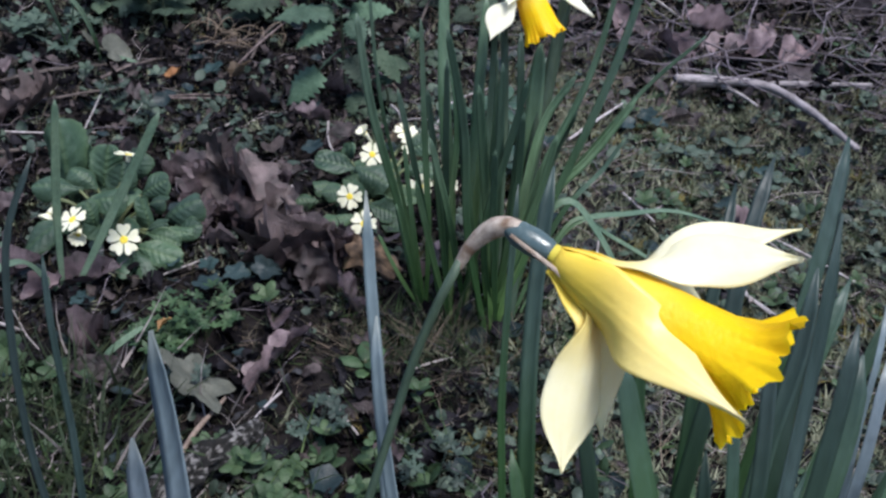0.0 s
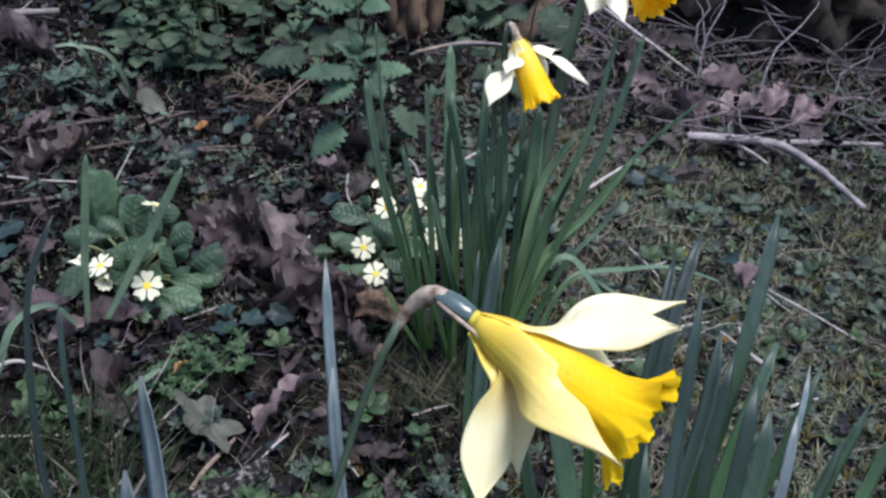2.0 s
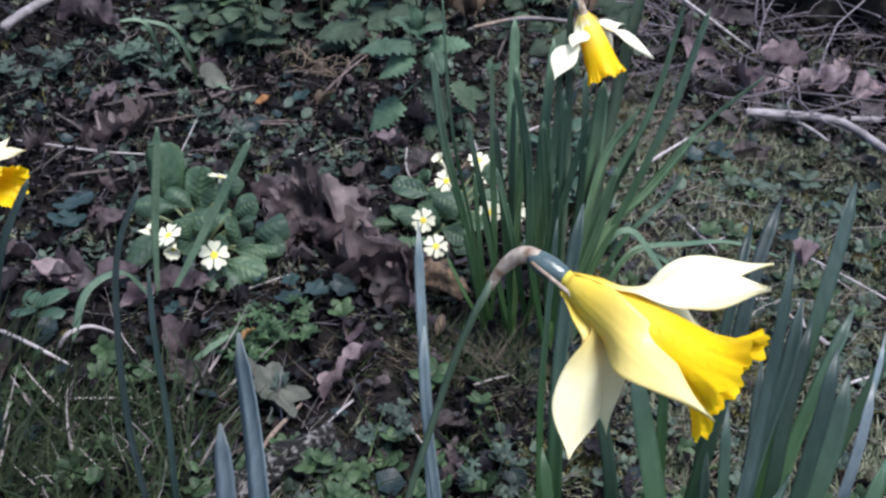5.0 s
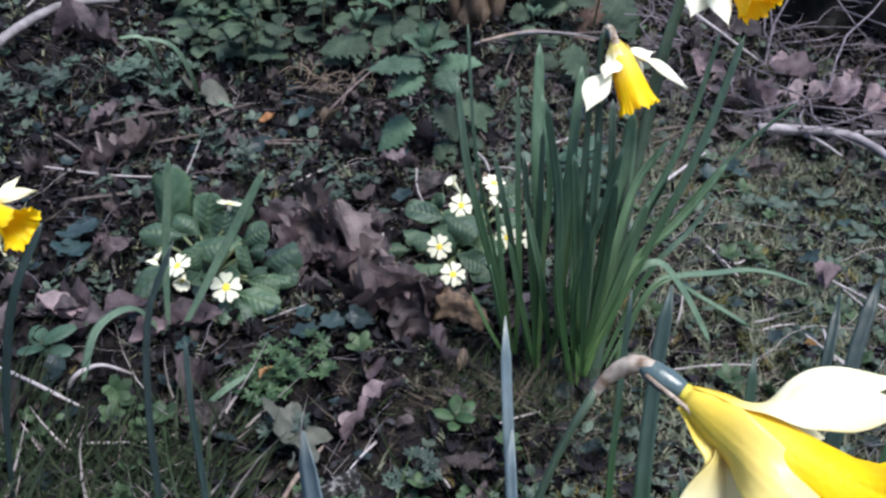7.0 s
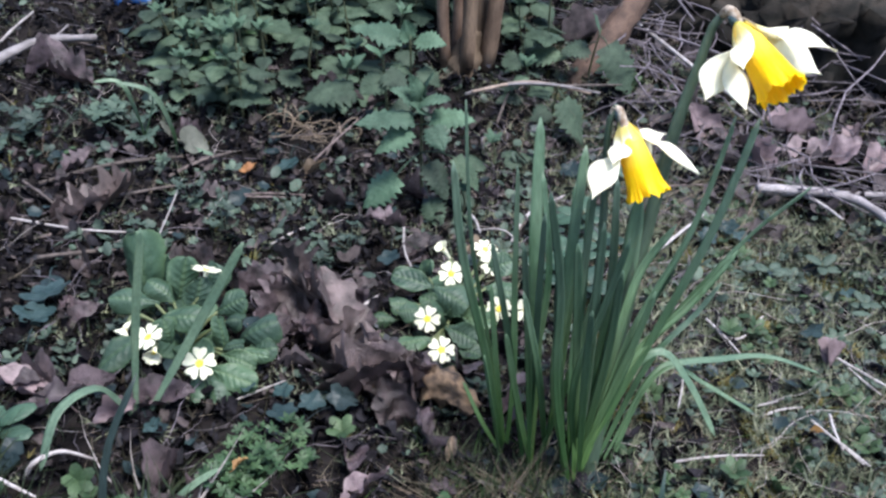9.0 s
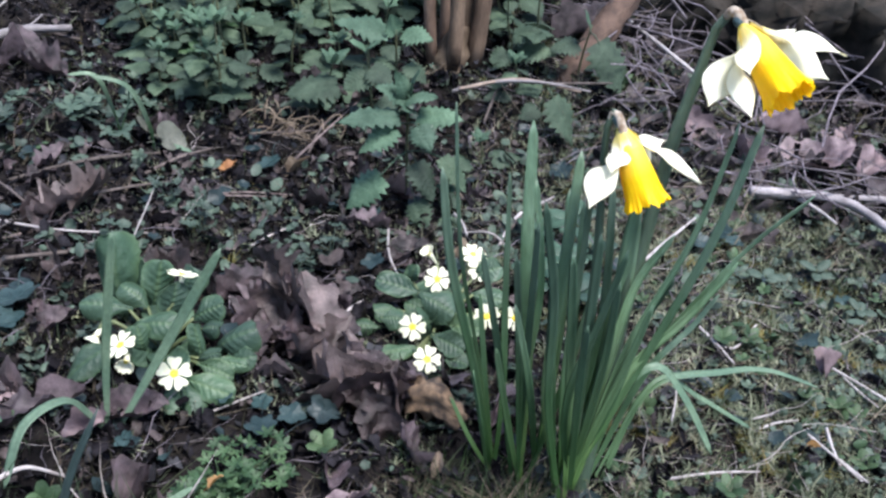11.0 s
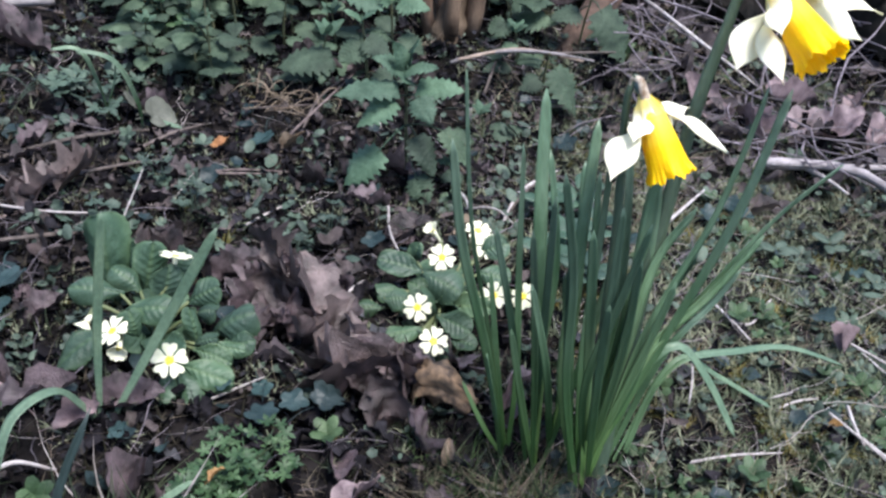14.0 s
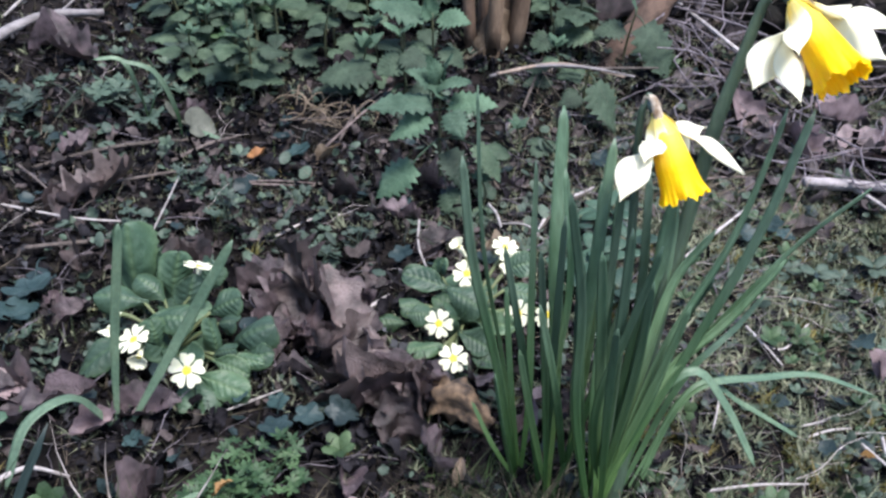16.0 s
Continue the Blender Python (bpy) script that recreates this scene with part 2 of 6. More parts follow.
def curve_points(pts, n):
    """A smooth line through the points, n + 1 samples at even steps along it."""
    p = [Vector(q) for q in pts]
    p = [2 * p[0] - p[1]] + p + [2 * p[-1] - p[-2]]
    dense = []
    for k in range(len(p) - 3):
        a, b, c, d = p[k:k + 4]
        t0, t1 = 0.0, max(1e-6, (b - a).length) ** 0.5
        t2 = t1 + max(1e-6, (c - b).length) ** 0.5
        t3 = t2 + max(1e-6, (d - c).length) ** 0.5
        for i in range(12 + (k == len(p) - 4)):
            t = t1 + (t2 - t1) * i / 12
            q1 = a.lerp(b, (t - t0) / (t1 - t0))
            q2 = b.lerp(c, (t - t1) / (t2 - t1))
            q3 = c.lerp(d, (t - t2) / (t3 - t2))
            dense.append(q1.lerp(q2, (t - t0) / (t2 - t0)).lerp(q2.lerp(q3, (t - t1) / (t3 - t1)), (t - t1) / (t2 - t1)))
    run = [0.0]
    for a, b in zip(dense, dense[1:]):
        run.append(run[-1] + (b - a).length)
    res, k = [], 0
    for i in range(n + 1):
        s = run[-1] * i / n
        while k < len(run) - 2 and run[k + 1] < s:
            k += 1
        res.append(dense[k].lerp(dense[k + 1], min(1.0, (s - run[k]) / max(1e-9, run[k + 1] - run[k]))))
    return res


def tube_geo(pts, radii, sides=8, n=16, wobble=0.0, flat=1.0):
    """A tapering closed tube along a line; radii: values along it."""
    c = curve_points(pts, n)
    verts, faces = [], []
    side = None
    for i, q in enumerate(c):
        tan = (c[min(i + 1, n)] - c[max(i - 1, 0)]).normalized()
        if side is None:
            side = tan.cross(Vector((0.2, -1, 0.1))).normalized()
        side = (side - tan * side.dot(tan)).normalized()
        up = tan.cross(side)
        u = i / n * (len(radii) - 1)
        k = min(int(u), len(radii) - 2)
        r = radii[k] + (radii[k + 1] - radii[k]) * (u - k)
        for s in range(sides):
            a = 2 * math.pi * s / sides
            rr = r * (1 + wobble * noise.noise((q.x * 60 + s, q.y * 60, q.z * 60 + s * 3)))
            verts.append(q + side * math.cos(a) * rr + up * math.sin(a) * rr * flat)
    for i in range(n):
        for s in range(sides):
            t = (s + 1) % sides
            faces.append((i * sides + s, i * sides + t, (i + 1) * sides + t, (i + 1) * sides + s))
    faces.append(tuple(range(sides))[::-1])
    faces.append(tuple(range(n * sides, (n + 1) * sides)))
    return verts, faces


def blade_geo(pts, width, n=30, turn=None, keel=0.22, thick=0.0011, twist=0.0):
    """A strap leaf with a keel, a blunt tip and real thickness along a line."""
    c = curve_points(pts, n)
    verts, faces = [], []
    face = Vector(turn) if turn else Vector((0.0, -1.0, 0.35))
    m = 5
    cut = min(0.14, 1.9 * width / sum((b - a).length for a, b in zip(c, c[1:])))
    for i, q in enumerate(c):
        u = i / n
        tan = (c[min(i + 1, n)] - c[max(i - 1, 0)]).normalized()
        side = tan.cross(Matrix.Rotation(twist * u, 3, tan) @ face).normalized()
        out = side.cross(tan).normalized()
        w = width * 0.5 * (0.30 + 0.72 * math.sin(math.pi * min(1, 0.04 + u * 0.74)))
        if u > 1 - cut:
            w *= max(0.14, math.sqrt(max(0.0, 1 - ((u - 1 + cut) / cut) ** 2)))
        for s in range(m):
            v = s / (m - 1) * 2 - 1
            verts.append(q + side * v * w + out * keel * w * v * v)
        for s in range(m):
            v = 1 - s / (m - 1) * 2
            verts.append(q + side * v * w * 0.97 + out * (keel * w * v * v - thick * (1 - 0.75 * abs(v))))
    k = 2 * m
    for i in range(n):
        for s in range(k):
            t = (s + 1) % k
            faces.append((i * k + s, i * k + t, (i + 1) * k + t, (i + 1) * k + s))
    faces.append(tuple(range(k))[::-1])
    faces.append(tuple(range(n * k, (n + 1) * k)))
    return verts, faces


def lathe_geo(profile, sides, place, axis, ripple=None):
    """A surface of revolution: profile rows (height, radius) along axis."""
    axis = Vector(axis).normalized()
    a = axis.cross(Vector((0.13, 0.4, 1))).normalized()
    b = axis.cross(a)
    verts, faces = [], []
    for i, (h, r) in enumerate(profile):
        for s in range(sides):
            an = 2 * math.pi * s / sides
            rr, hh = (r, h) if ripple is None else ripple(i / (len(profile) - 1), an, r, h)
            verts.append(Vector(place) + axis * hh + (a * math.cos(an) + b * math.sin(an)) * rr)
    for i in range(len(profile) - 1):
        for s in range(sides):
            t = (s + 1) % sides
            faces.append((i * sides + s, i * sides + t, (i + 1) * sides + t, (i + 1) * sides + s))
    return verts, faces


def sheet_geo(base, tip, width, out, shape, n=12, m=6, cup=0.15, arch=0.12, edge=None, quilt=0.0, thick=0.0, wave=0.0, seed=0.0, rib=0.0):
    """A leaf or petal between base and tip; out: the way its face looks; shape(u): half width 0..1; arch: bow along it; cup: bow across."""
    base, tip, out = Vector(base), Vector(tip), Vector(out)
    ax = tip - base
    ln = ax.length
    ax.normalize()
    side = ax.cross(out).normalized()
    nor = side.cross(ax).normalized()
    verts, faces = [], []
    for i in range(n + 1):
        u = i / n
        for s in range(-m, m + 1):
            v = s / m
            w = width * 0.5 * shape(u)
            if edge and abs(s) == m:
                w *= edge(u, v)
            z = arch * ln * 4 * u * (1 - u) + cup * w * v * v
            z += quilt * math.sin(u * 46 - abs(v) * 9) * (0.7 + 0.3 * math.cos(v * 14)) * (1 - abs(v) ** 4) * min(1, 6 * u * (1 - u))
            z -= quilt * 1.3 * math.exp(-(v * 7) ** 2)
            z += rib * (math.cos(v * 19 + seed) + 0.6 * math.cos(v * 33)) * (1 - abs(v) ** 4) * min(1, 5 * u * (1.02 - u))
            z += wave * ln * math.sin(u * 9 + v * 2 + seed) * abs(v) ** 1.5
            verts.append(base + ax * (u * ln) + side * v * w + nor * z)
    k = 2 * m + 1
    for i in range(n):
        for s in range(k - 1):
            faces.append((i * k + s, i * k + s + 1, (i + 1) * k + s + 1, (i + 1) * k + s))
    if thick:
        c = len(verts)
        verts += [v - nor * thick for v in verts]
        faces += [tuple(c + q for q in reversed(f)) for f in faces]
        ring = [i * k for i in range(n + 1)] + [n * k + s for s in range(1, k)] + [i * k + k - 1 for i in range(n - 1, -1, -1)] + list(range(k - 2, 0, -1))
        for p, q in zip(ring, ring[1:] + ring[:1]):
            faces.append((p, q, c + q, c + p))
    return verts, faces


def lobed_geo(size, outline, rings=4, spokes=40, curl=0.2, seed=0.0, stalk=0.0):
    """A lobed leaf lying in its own plane round its middle, base at -x, curled; outline(angle): radius 0..1."""
    verts, faces = [Vector((0, 0, 0))], []
    for r in range(1, rings + 1):
        f = r / rings
        for s in range(spokes):
            a = 2 * math.pi * s / spokes
            q = size * 0.5 * (f * outline(a) if f > 0.5 else f * (outline(a) * f * 2 + (1 - f * 2) * 0.6))
            x, y = q * math.cos(a), q * math.sin(a)
            z = curl * size * (((x / size) * 1.7) ** 2 * math.sin(seed) + ((y / size) * 1.7) ** 2 + 0.35 * abs(y / size))
            z += 0.10 * curl * size * math.sin(x / size * 17 + seed * 3) * math.cos(y / size * 13 + seed)
            z += 0.06 * size * f * noise.noise((x / size * 4 + seed * 7, y / size * 4, seed)) + 0.03 * size * noise.noise((x / size * 11 + seed, y / size * 11, seed))
            verts.append(Vector((x, y, z)))
    for s in range(spokes):
        faces.append((0, 1 + s, 1 + (s + 1) % spokes))
    for r in range(rings - 1):
        for s in range(spokes):
            a, b = 1 + r * spokes + s, 1 + r * spokes + (s + 1) % spokes
            faces.append((a, a + spokes, b + spokes, b))
    if stalk:
        g = tube_geo([(-0.42 * size, 0, 0), (-0.42 * size - stalk * 0.5, 0.05 * stalk, 0.15 * stalk), (-0.42 * size - stalk, 0.12 * stalk, 0)], [size * 0.014, size * 0.01], 5, 5)
        c = len(verts)
        verts += g[0]
        faces += [tuple(c + i for i in f) for f in g[1]]
    return verts, faces


def crumpled_geo(size, lobes=0.3, curl=0.3, seed=0.0, stalk=0.0, n=26, m=5, slim=0.62, fold=0.0, torn=0.0):
    """A dry leaf along x, base at -x: wavy lobes, pleats along the side veins, a midrib fold, curled edges."""
    verts, faces = [], []
    for i in range(n + 1):
        u = i / n
        body = math.sin(math.pi * min(1.0, 0.03 + 0.95 * u ** 0.85)) ** 0.75
        for s in range(-m, m + 1):
            v = s / m
            lobe = 1 - lobes * (0.5 + 0.5 * math.cos(u * (19 + 7 * math.sin(seed * 5)) + 3 * u * u + (1.3 if v > 0 else 0.0) + seed)) - 0.22 * noise.noise((u * 6, seed, 2 * (v > 0)))
            w = size * 0.5 * slim * max(0.04, body * (lobe if abs(v) > 0.5 else 1 - 0.5 * (1 - lobe) * abs(v) / 0.5))
            if torn and v * math.sin(seed * 7) > 0:
                w *= 1 - torn * smooth_step(0.45, 0.6, u + 0.15 * noise.noise((u * 9, seed, 4)))
            x, y = size * (u - 0.5), v * w
            z = curl * size * (0.9 * (y / size * 2) ** 2 * (1 + 0.8 * math.sin(seed * 2.3 + u * 3)) + 0.5 * math.sin(seed) * (u - 0.5) ** 2 * 4 * 0.5)
            pleat = (u * 5 - abs(v) * 0.9 + seed) % 1.0
            z += size * 0.016 * abs(v) * (abs(pleat - 0.5) * 4 - 1) + size * 0.035 * abs(v)
            z += size * 0.12 * noise.noise((x / size * 3.1 + seed * 5, y / size * 3.1, seed)) + size * 0.055 * noise.noise((x / size * 8 + seed, y / size * 8, seed * 3))
            z += fold * abs(y)
            verts.append(Vector((x + size * 0.05 * abs(v) * body, y * (1 - 0.35 * min(1.0, fold)), z)))
    k = 2 * m + 1
    for i in range(n):
        for s in range(k - 1):
            faces.append((i * k + s, i * k + s + 1, (i + 1) * k + s + 1, (i + 1) * k + s))
    if stalk:
        b = verts[m]
        g = tube_geo([b, b + Vector((-stalk * 0.5, 0.05 * stalk, 0.12 * stalk)), b + Vector((-stalk, 0.14 * stalk, 0))], [size * 0.014, size * 0.01], 5, 5)
        c = len(verts)
        verts += g[0]
        faces += [tuple(c + i for i in f) for f in g[1]]
    return verts, faces


def moved(geo, m):
    return [m @ Vector(v) for v in geo[0]], geo[1]


def joined(geos):
    verts, faces = [], []
    for v, f in geos:
        c = len(verts)
        verts += list(v)
        faces += [tuple(c + i for i in q) for q in f]
    return verts, faces


def oak_outline(a):
    body = 0.40 + 0.58 * abs(math.cos(a)) ** 1.6
    return body * (0.86 + 0.13 * math.cos(a * 9 + 0.6 * math.sin(a)) + 0.06 * math.sin(a * 4 + 1))


def maple_outline(a):
    tooth = abs((a * 5 / (2 * math.pi) + 0.0) % 1.0 - 0.5) * 2
    return 0.56 + 0.44 * tooth ** 1.2


def plain_outline(a):
    return 0.38 + 0.58 * abs(math.cos(a)) ** 1.7 + 0.03 * math.cos(a * 9) + 0.05 * math.sin(a * 3 + 1)


def ivy_outline(a):
    return 0.60 + 0.25 * abs(math.cos(a * 2.5)) ** 1.2 + 0.12 * math.cos(a)


# ---- ground ----


def build_ground():
    def steps(lo, hi, inner_lo, inner_hi, d):
        xs = list(np.arange(inner_lo, inner_hi + 1e-9, d))
        g, q = d, inner_hi
        while q < hi:
            g *= 1.35
            q += g
            xs.append(min(q, hi))
        g, q = d, inner_lo
        while q > lo:
            g *= 1.35
            q -= g
            xs.insert(0, max(q, lo))
        return xs
    xs, ys = steps(-300, 300, -1.0, 1.2, 0.009), steps(-300, 300, 0.15, 2.6, 0.009)
    verts = [(x, y, bumpy(x, y)) for y in ys for x in xs]
    k = len(xs)
    faces = [(j * k + i, j * k + i + 1, (j + 1) * k + i + 1, (j + 1) * k + i) for j in range(len(ys) - 1) for i in range(k - 1)]
    ob = new("ground", mesh_from("ground", verts, faces, SHADED_SOIL))
    tagged(ob, "brown woodland soil, darkened for shade, under leaf litter and moss", "ground", kind="structure")


build_ground()

# ---- daffodils ----


def leaf_part(clump, pts, width, mat=None, pale_from=0.5):
    mat = mat or (FRONT_BLADE if clump.get("bluish") else BLADE)
    side = rng.uniform(-0.25, 0.25) if clump.get("bluish") else rng.uniform(-0.6, 0.6)
    if not clump.get("bluish"):
        pts = [pts[0]] + [(x + rng.uniform(-0.005, 0.005), y + rng.uniform(-0.006, 0.006), z) for x, y, z in pts[1:-1]] + [pts[-1]]
    ob = part("leaf", blade_geo(pts, width * 0.92, turn=(side * 0.3, -0.5, 1.0) if mat in (PALE, BLUE_BLADE) and abs(pts[-1][2] - pts[0][2]) < 0.15 else (side, -1.0, 0.3), keel=rng.uniform(0.15, 0.4), twist=rng.uniform(-0.4, 0.4) if clump.get("bluish") else rng.uniform(-0.7, 0.7)), mat, clump)
    low = pts[0][2]
    if mat == PALE:
        foot(ob, [1 - smooth_step(pale_from - 0.06, pale_from + 0.06, v.index // 10 / 30) for v in ob.data.vertices])
        return
    if mat == FRONT_BLADE:
        # greener low down: light coming through the blades, painted as a tint
        foot(ob, [(0.85 if clump is front_clump else 0.0) * (1 - smooth_step(0.27, 0.385, v.co.z)) for v in ob.data.vertices])
        return
    if mat == BLUE_BLADE:
        foot(ob, [0.22 * smooth_step(0.97, 1.0, v.index // 10 / 30) for v in ob.data.vertices])
        return
    foot(ob, [0.9 * max(0.0, 1 - (v.co.z - low) / 0.20) for v in ob.data.vertices])


def petal_geo(line, width, round_axis, facing, turned, low, wide, n=26, m=9, cup=-0.2, seed=0.0, thick=0.0004):
    """A petal along a line: it lies round the axis at its base and turns its face towards facing by the share turned."""
    c = curve_points(line, n)
    verts, faces = [], []
    sign = 1 if (c[n] - c[n // 2]).cross(facing).dot(round_axis) > 0 else -1
    for i, q in enumerate(c):
        u = i / n
        tan = (c[min(i + 1, n)] - c[max(i - 1, 0)]).normalized()
        a = (round_axis - tan * round_axis.dot(tan)).normalized()
        b = tan.cross(facing).normalized() * sign
        side = a.lerp(b, turned * smooth_step(0.25, 0.6, u)).normalized()
        nor = side.cross(tan).normalized() * sign
        wide_at = 0.25 + 0.75 * wide
        w = width * 0.5 * max(0.012, (0.42 + 0.58 * smooth_step(0.0, 0.28, u)) * (low + (1 - low) * smooth_step(0.22, wide_at, u)) * (1 - smooth_step(wide_at * 0.94, 1.02, u) ** 1.35))
        for k in range(-m, m + 1):
            v = k / m
            z = cup * w * v * v
            z += 0.00005 * (math.cos(v * 19 + seed) + 0.6 * math.cos(v * 33)) * (1 - abs(v) ** 4) * min(1, 5 * u * (1.02 - u))
            z += 0.0010 * math.sin(u * 8 + v * 2 + seed) * abs(v) ** 1.5 * min(1, 3 * u)
            verts.append(q + side * v * w * (1 + 0.03 * math.sin(u * 13 + seed + v)) + nor * z)
    k = 2 * m + 1
    for i in range(n):
        for j in range(k - 1):
            faces.append((i * k + j, i * k + j + 1, (i + 1) * k + j + 1, (i + 1) * k + j))
    c = len(verts)
    drop = facing.normalized() * thick
    verts += [v - drop for v in verts]
    faces += [tuple(c + q for q in reversed(f)) for f in faces]
    ring = [i * k for i in range(n + 1)] + [n * k + j for j in range(1, k)] + [i * k + k - 1 for i in range(n - 1, -1, -1)] + list(range(k - 2, 0, -1))
    for p, q in zip(ring, ring[1:] + ring[:1]):
        faces.append((p, q, c + q, c + p))
    return verts, faces


VIEWERS = Vector((0.0, -0.80, 0.60))      # the side from which the flowers are seen


def flower_head(parent, base, mouth, petals, mat, size, ovary, throat, cone, bell, sheath, sheath_radii, tongue, fat=1.0):
    """Ovary, tube, petals, frilled trumpet and spathe, from base to mouth.
    bell: seven radii of the trumpet in millimetres, throat to mouth. petals: rows of tip, width, base width share, widest at, bow, share turned to the viewers, share of yellow, how far the face looks up."""
    base, mouth = Vector(base), Vector(mouth)
    axis = mouth - base
    ln = axis.length
    axis.normalize()
    head = new("flower_head")
    head.empty_display_size = 0.01
    head.matrix_world = Matrix.Translation(base)
    head.parent = parent
    head.matrix_parent_inverse = parent.matrix_world.inverted()
    o, t = ln * ovary, ln * throat
    r = 0.0036 * size * fat
    part("ovary", lathe_geo([(-0.02 * ln, 0.0006), (0, r * 0.55), (o * 0.25, r * 0.92), (o * 0.6, r), (o * 0.9, r * 0.86), (o * 1.05, r * 0.62), (o * 1.08, 0.0006)], 20, base, axis), OVARY, head)
    tube = part("tube", lathe_geo([(o * 0.96, r * 0.72), (o * 1.2, r * 0.80), (o + (t - o) * 0.4, r + (cone - r) * 0.28), (o + (t - o) * 0.7, r + (cone - r) * 0.58), (t, cone * 0.97)], 32, base, axis,
                                lambda f, an, rr, h: (rr * (1 + 0.03 * f * math.cos(6 * an)), h)), TUBE, head)
    foot(tube, [1 - smooth_step(o, o + (t - o) * 0.45, (v.co - base).dot(axis)) for v in tube.data.vertices])
    centre = base + axis * t

    def frill(f, an, rr, h):
        w = smooth_step(0.62, 1.0, f)
        return (rr * (1 + 0.030 * math.cos(6 * an) * f + 0.006 * math.cos(24 * an + 1) * f + w * (0.060 * math.sin(an * 6 + 2.6) + 0.050 * math.sin(an * 13 + 1) + 0.025 * math.sin(an * 29))),
                h + w * size * (0.0012 * math.sin(an * 6 + 4.2) + 0.0010 * math.sin(an * 14) + 0.0006 * math.sin(an * 31)))
    q = ln - t
    prof = [(t * 0.86, bell[0] * 0.0008)] + [(t + q * f, rr * 0.001) for f, rr in zip((0, 0.25, 0.5, 0.7, 0.84, 0.93, 1), bell)]
    inner = [(h - 0.0003, rr - 0.0006) for h, rr in reversed(prof)]
    geo = lathe_geo(prof, 132, base, axis, frill)
    inside = lathe_geo(inner, 132, base, axis, lambda f, an, rr, h: frill(1 - f, an, rr, h))
    cup = part("trumpet", joined([geo, inside]), TRUMPET, head)
    foot(cup, [0.9 * (1 - smooth_step(t, t + q * 0.55, (v.co - base).dot(axis))) for v in cup.data.vertices])
    for i, (tip, width, low, wide, bow, turned, warm, up) in enumerate(petals):
        tip = Vector(tip)
        away = tip - centre
        away -= axis * away.dot(axis)
        away.normalize()
        start = base + axis * (o + (t - o) * 0.08) + away * r * 0.80
        half = base + axis * (o + (t - o) * 0.55) + away * (r + (cone - r) * 0.52)
        knee = centre + away * (cone * 1.02)
        far = (tip - knee).length
        line = [start, half, knee, knee.lerp(tip, 0.5) + (away * 0.6 - axis * 0.8).normalized() * far * bow, tip]
        ob = part("petal", petal_geo(line, width, axis.cross(away), VIEWERS + Vector((0, 0.45, 0.5)) * up, turned, low, wide, cup=-0.35 if low >= 1.0 else -0.2, seed=i * 1.7), mat, head)
        foot(ob, [min(1.0, max(0.0, 1 - ((v.co - start).length - t * 0.35) / (warm * far))) for v in ob.data.vertices])
    part("spathe", joined([tube_geo(sheath, sheath_radii, 12, 22, 0.35, 0.9), tube_geo(tongue, [0.0005 * fat, 0.0006 * fat, 0.0005 * fat, 0.0003], 7, 14, 0.4, 0.5)]), SPATHE, head, "withered papery brown spathe")
    return head


front_clump = thing("daffodil_plant", (0.05, 0.24, ground_z(0.05, 0.24)), "cream daffodil with yellow trumpet and blue-green strap leaves", "daffodil")
front_clump["bluish"] = 1
left_clump = thing("daffodil_plant", (-0.31, 0.54, ground_z(-0.31, 0.54)), "daffodil with yellow trumpet and sparse narrow leaves", "daffodil")
left_clump["bluish"] = 1
mid_clump = thing("daffodil_plant", (0.05, 0.69, ground_z(0.05, 0.69)), "dense daffodil clump with two flowers and upright green leaves", "daffodil")
young_leaves = thing("daffodil_leaves", (-0.289, 0.711, ground_z(-0.289, 0.711)), "young daffodil leaves beside the primrose, no flower", "daffodil")
young_leaves["bluish"] = 1
leaf_part(front_clump, [(0.017, 0.210, 0.044), (0.006, 0.225, 0.312), (0.002, 0.234, 0.362), (-0.001, 0.243, 0.389), (-0.003, 0.252, 0.412)], 0.0042, BLUE_BLADE)
leaf_part(front_clump, [(0.035, 0.190, 0.044), (0.009, 0.215, 0.322), (0.005, 0.222, 0.346), (0.002, 0.229, 0.366), (0.001, 0.236, 0.383)], 0.0044, BLUE_BLADE)
leaf_part(front_clump, [(-0.028, 0.178, 0.044), (-0.052, 0.220, 0.310), (-0.055, 0.229, 0.328), (-0.059, 0.239, 0.345), (-0.064, 0.248, 0.366)], 0.0119, BLUE_BLADE)
leaf_part(front_clump, [(-0.054, 0.199, 0.044), (-0.070, 0.235, 0.293), (-0.072, 0.242, 0.309), (-0.075, 0.250, 0.323)], 0.0114, BLUE_BLADE)
leaf_part(front_clump, [(0.052, 0.238, 0.044), (0.049, 0.255, 0.288), (0.047, 0.267, 0.341), (0.048, 0.280, 0.375), (0.051, 0.292, 0.401)], 0.0064)
leaf_part(front_clump, [(0.052, 0.288, 0.044), (0.046, 0.300, 0.244), (0.043, 0.310, 0.293), (0.043, 0.320, 0.338), (0.044, 0.330, 0.374)], 0.0032)
leaf_part(front_clump, [(0.061, 0.109, 0.044), (0.089, 0.165, 0.381), (0.092, 0.174, 0.397), (0.094, 0.182, 0.423), (0.096, 0.191, 0.445)], 0.0048)
leaf_part(front_clump, [(0.100, 0.259, 0.043), (0.106, 0.280, 0.271), (0.109, 0.297, 0.327), (0.115, 0.315, 0.361), (0.120, 0.332, 0.377)], 0.0051)
leaf_part(front_clump, [(0.083, 0.241, 0.044), (0.100, 0.260, 0.290), (0.109, 0.276, 0.353), (0.115, 0.293, 0.380), (0.123, 0.309, 0.399)], 0.0064)
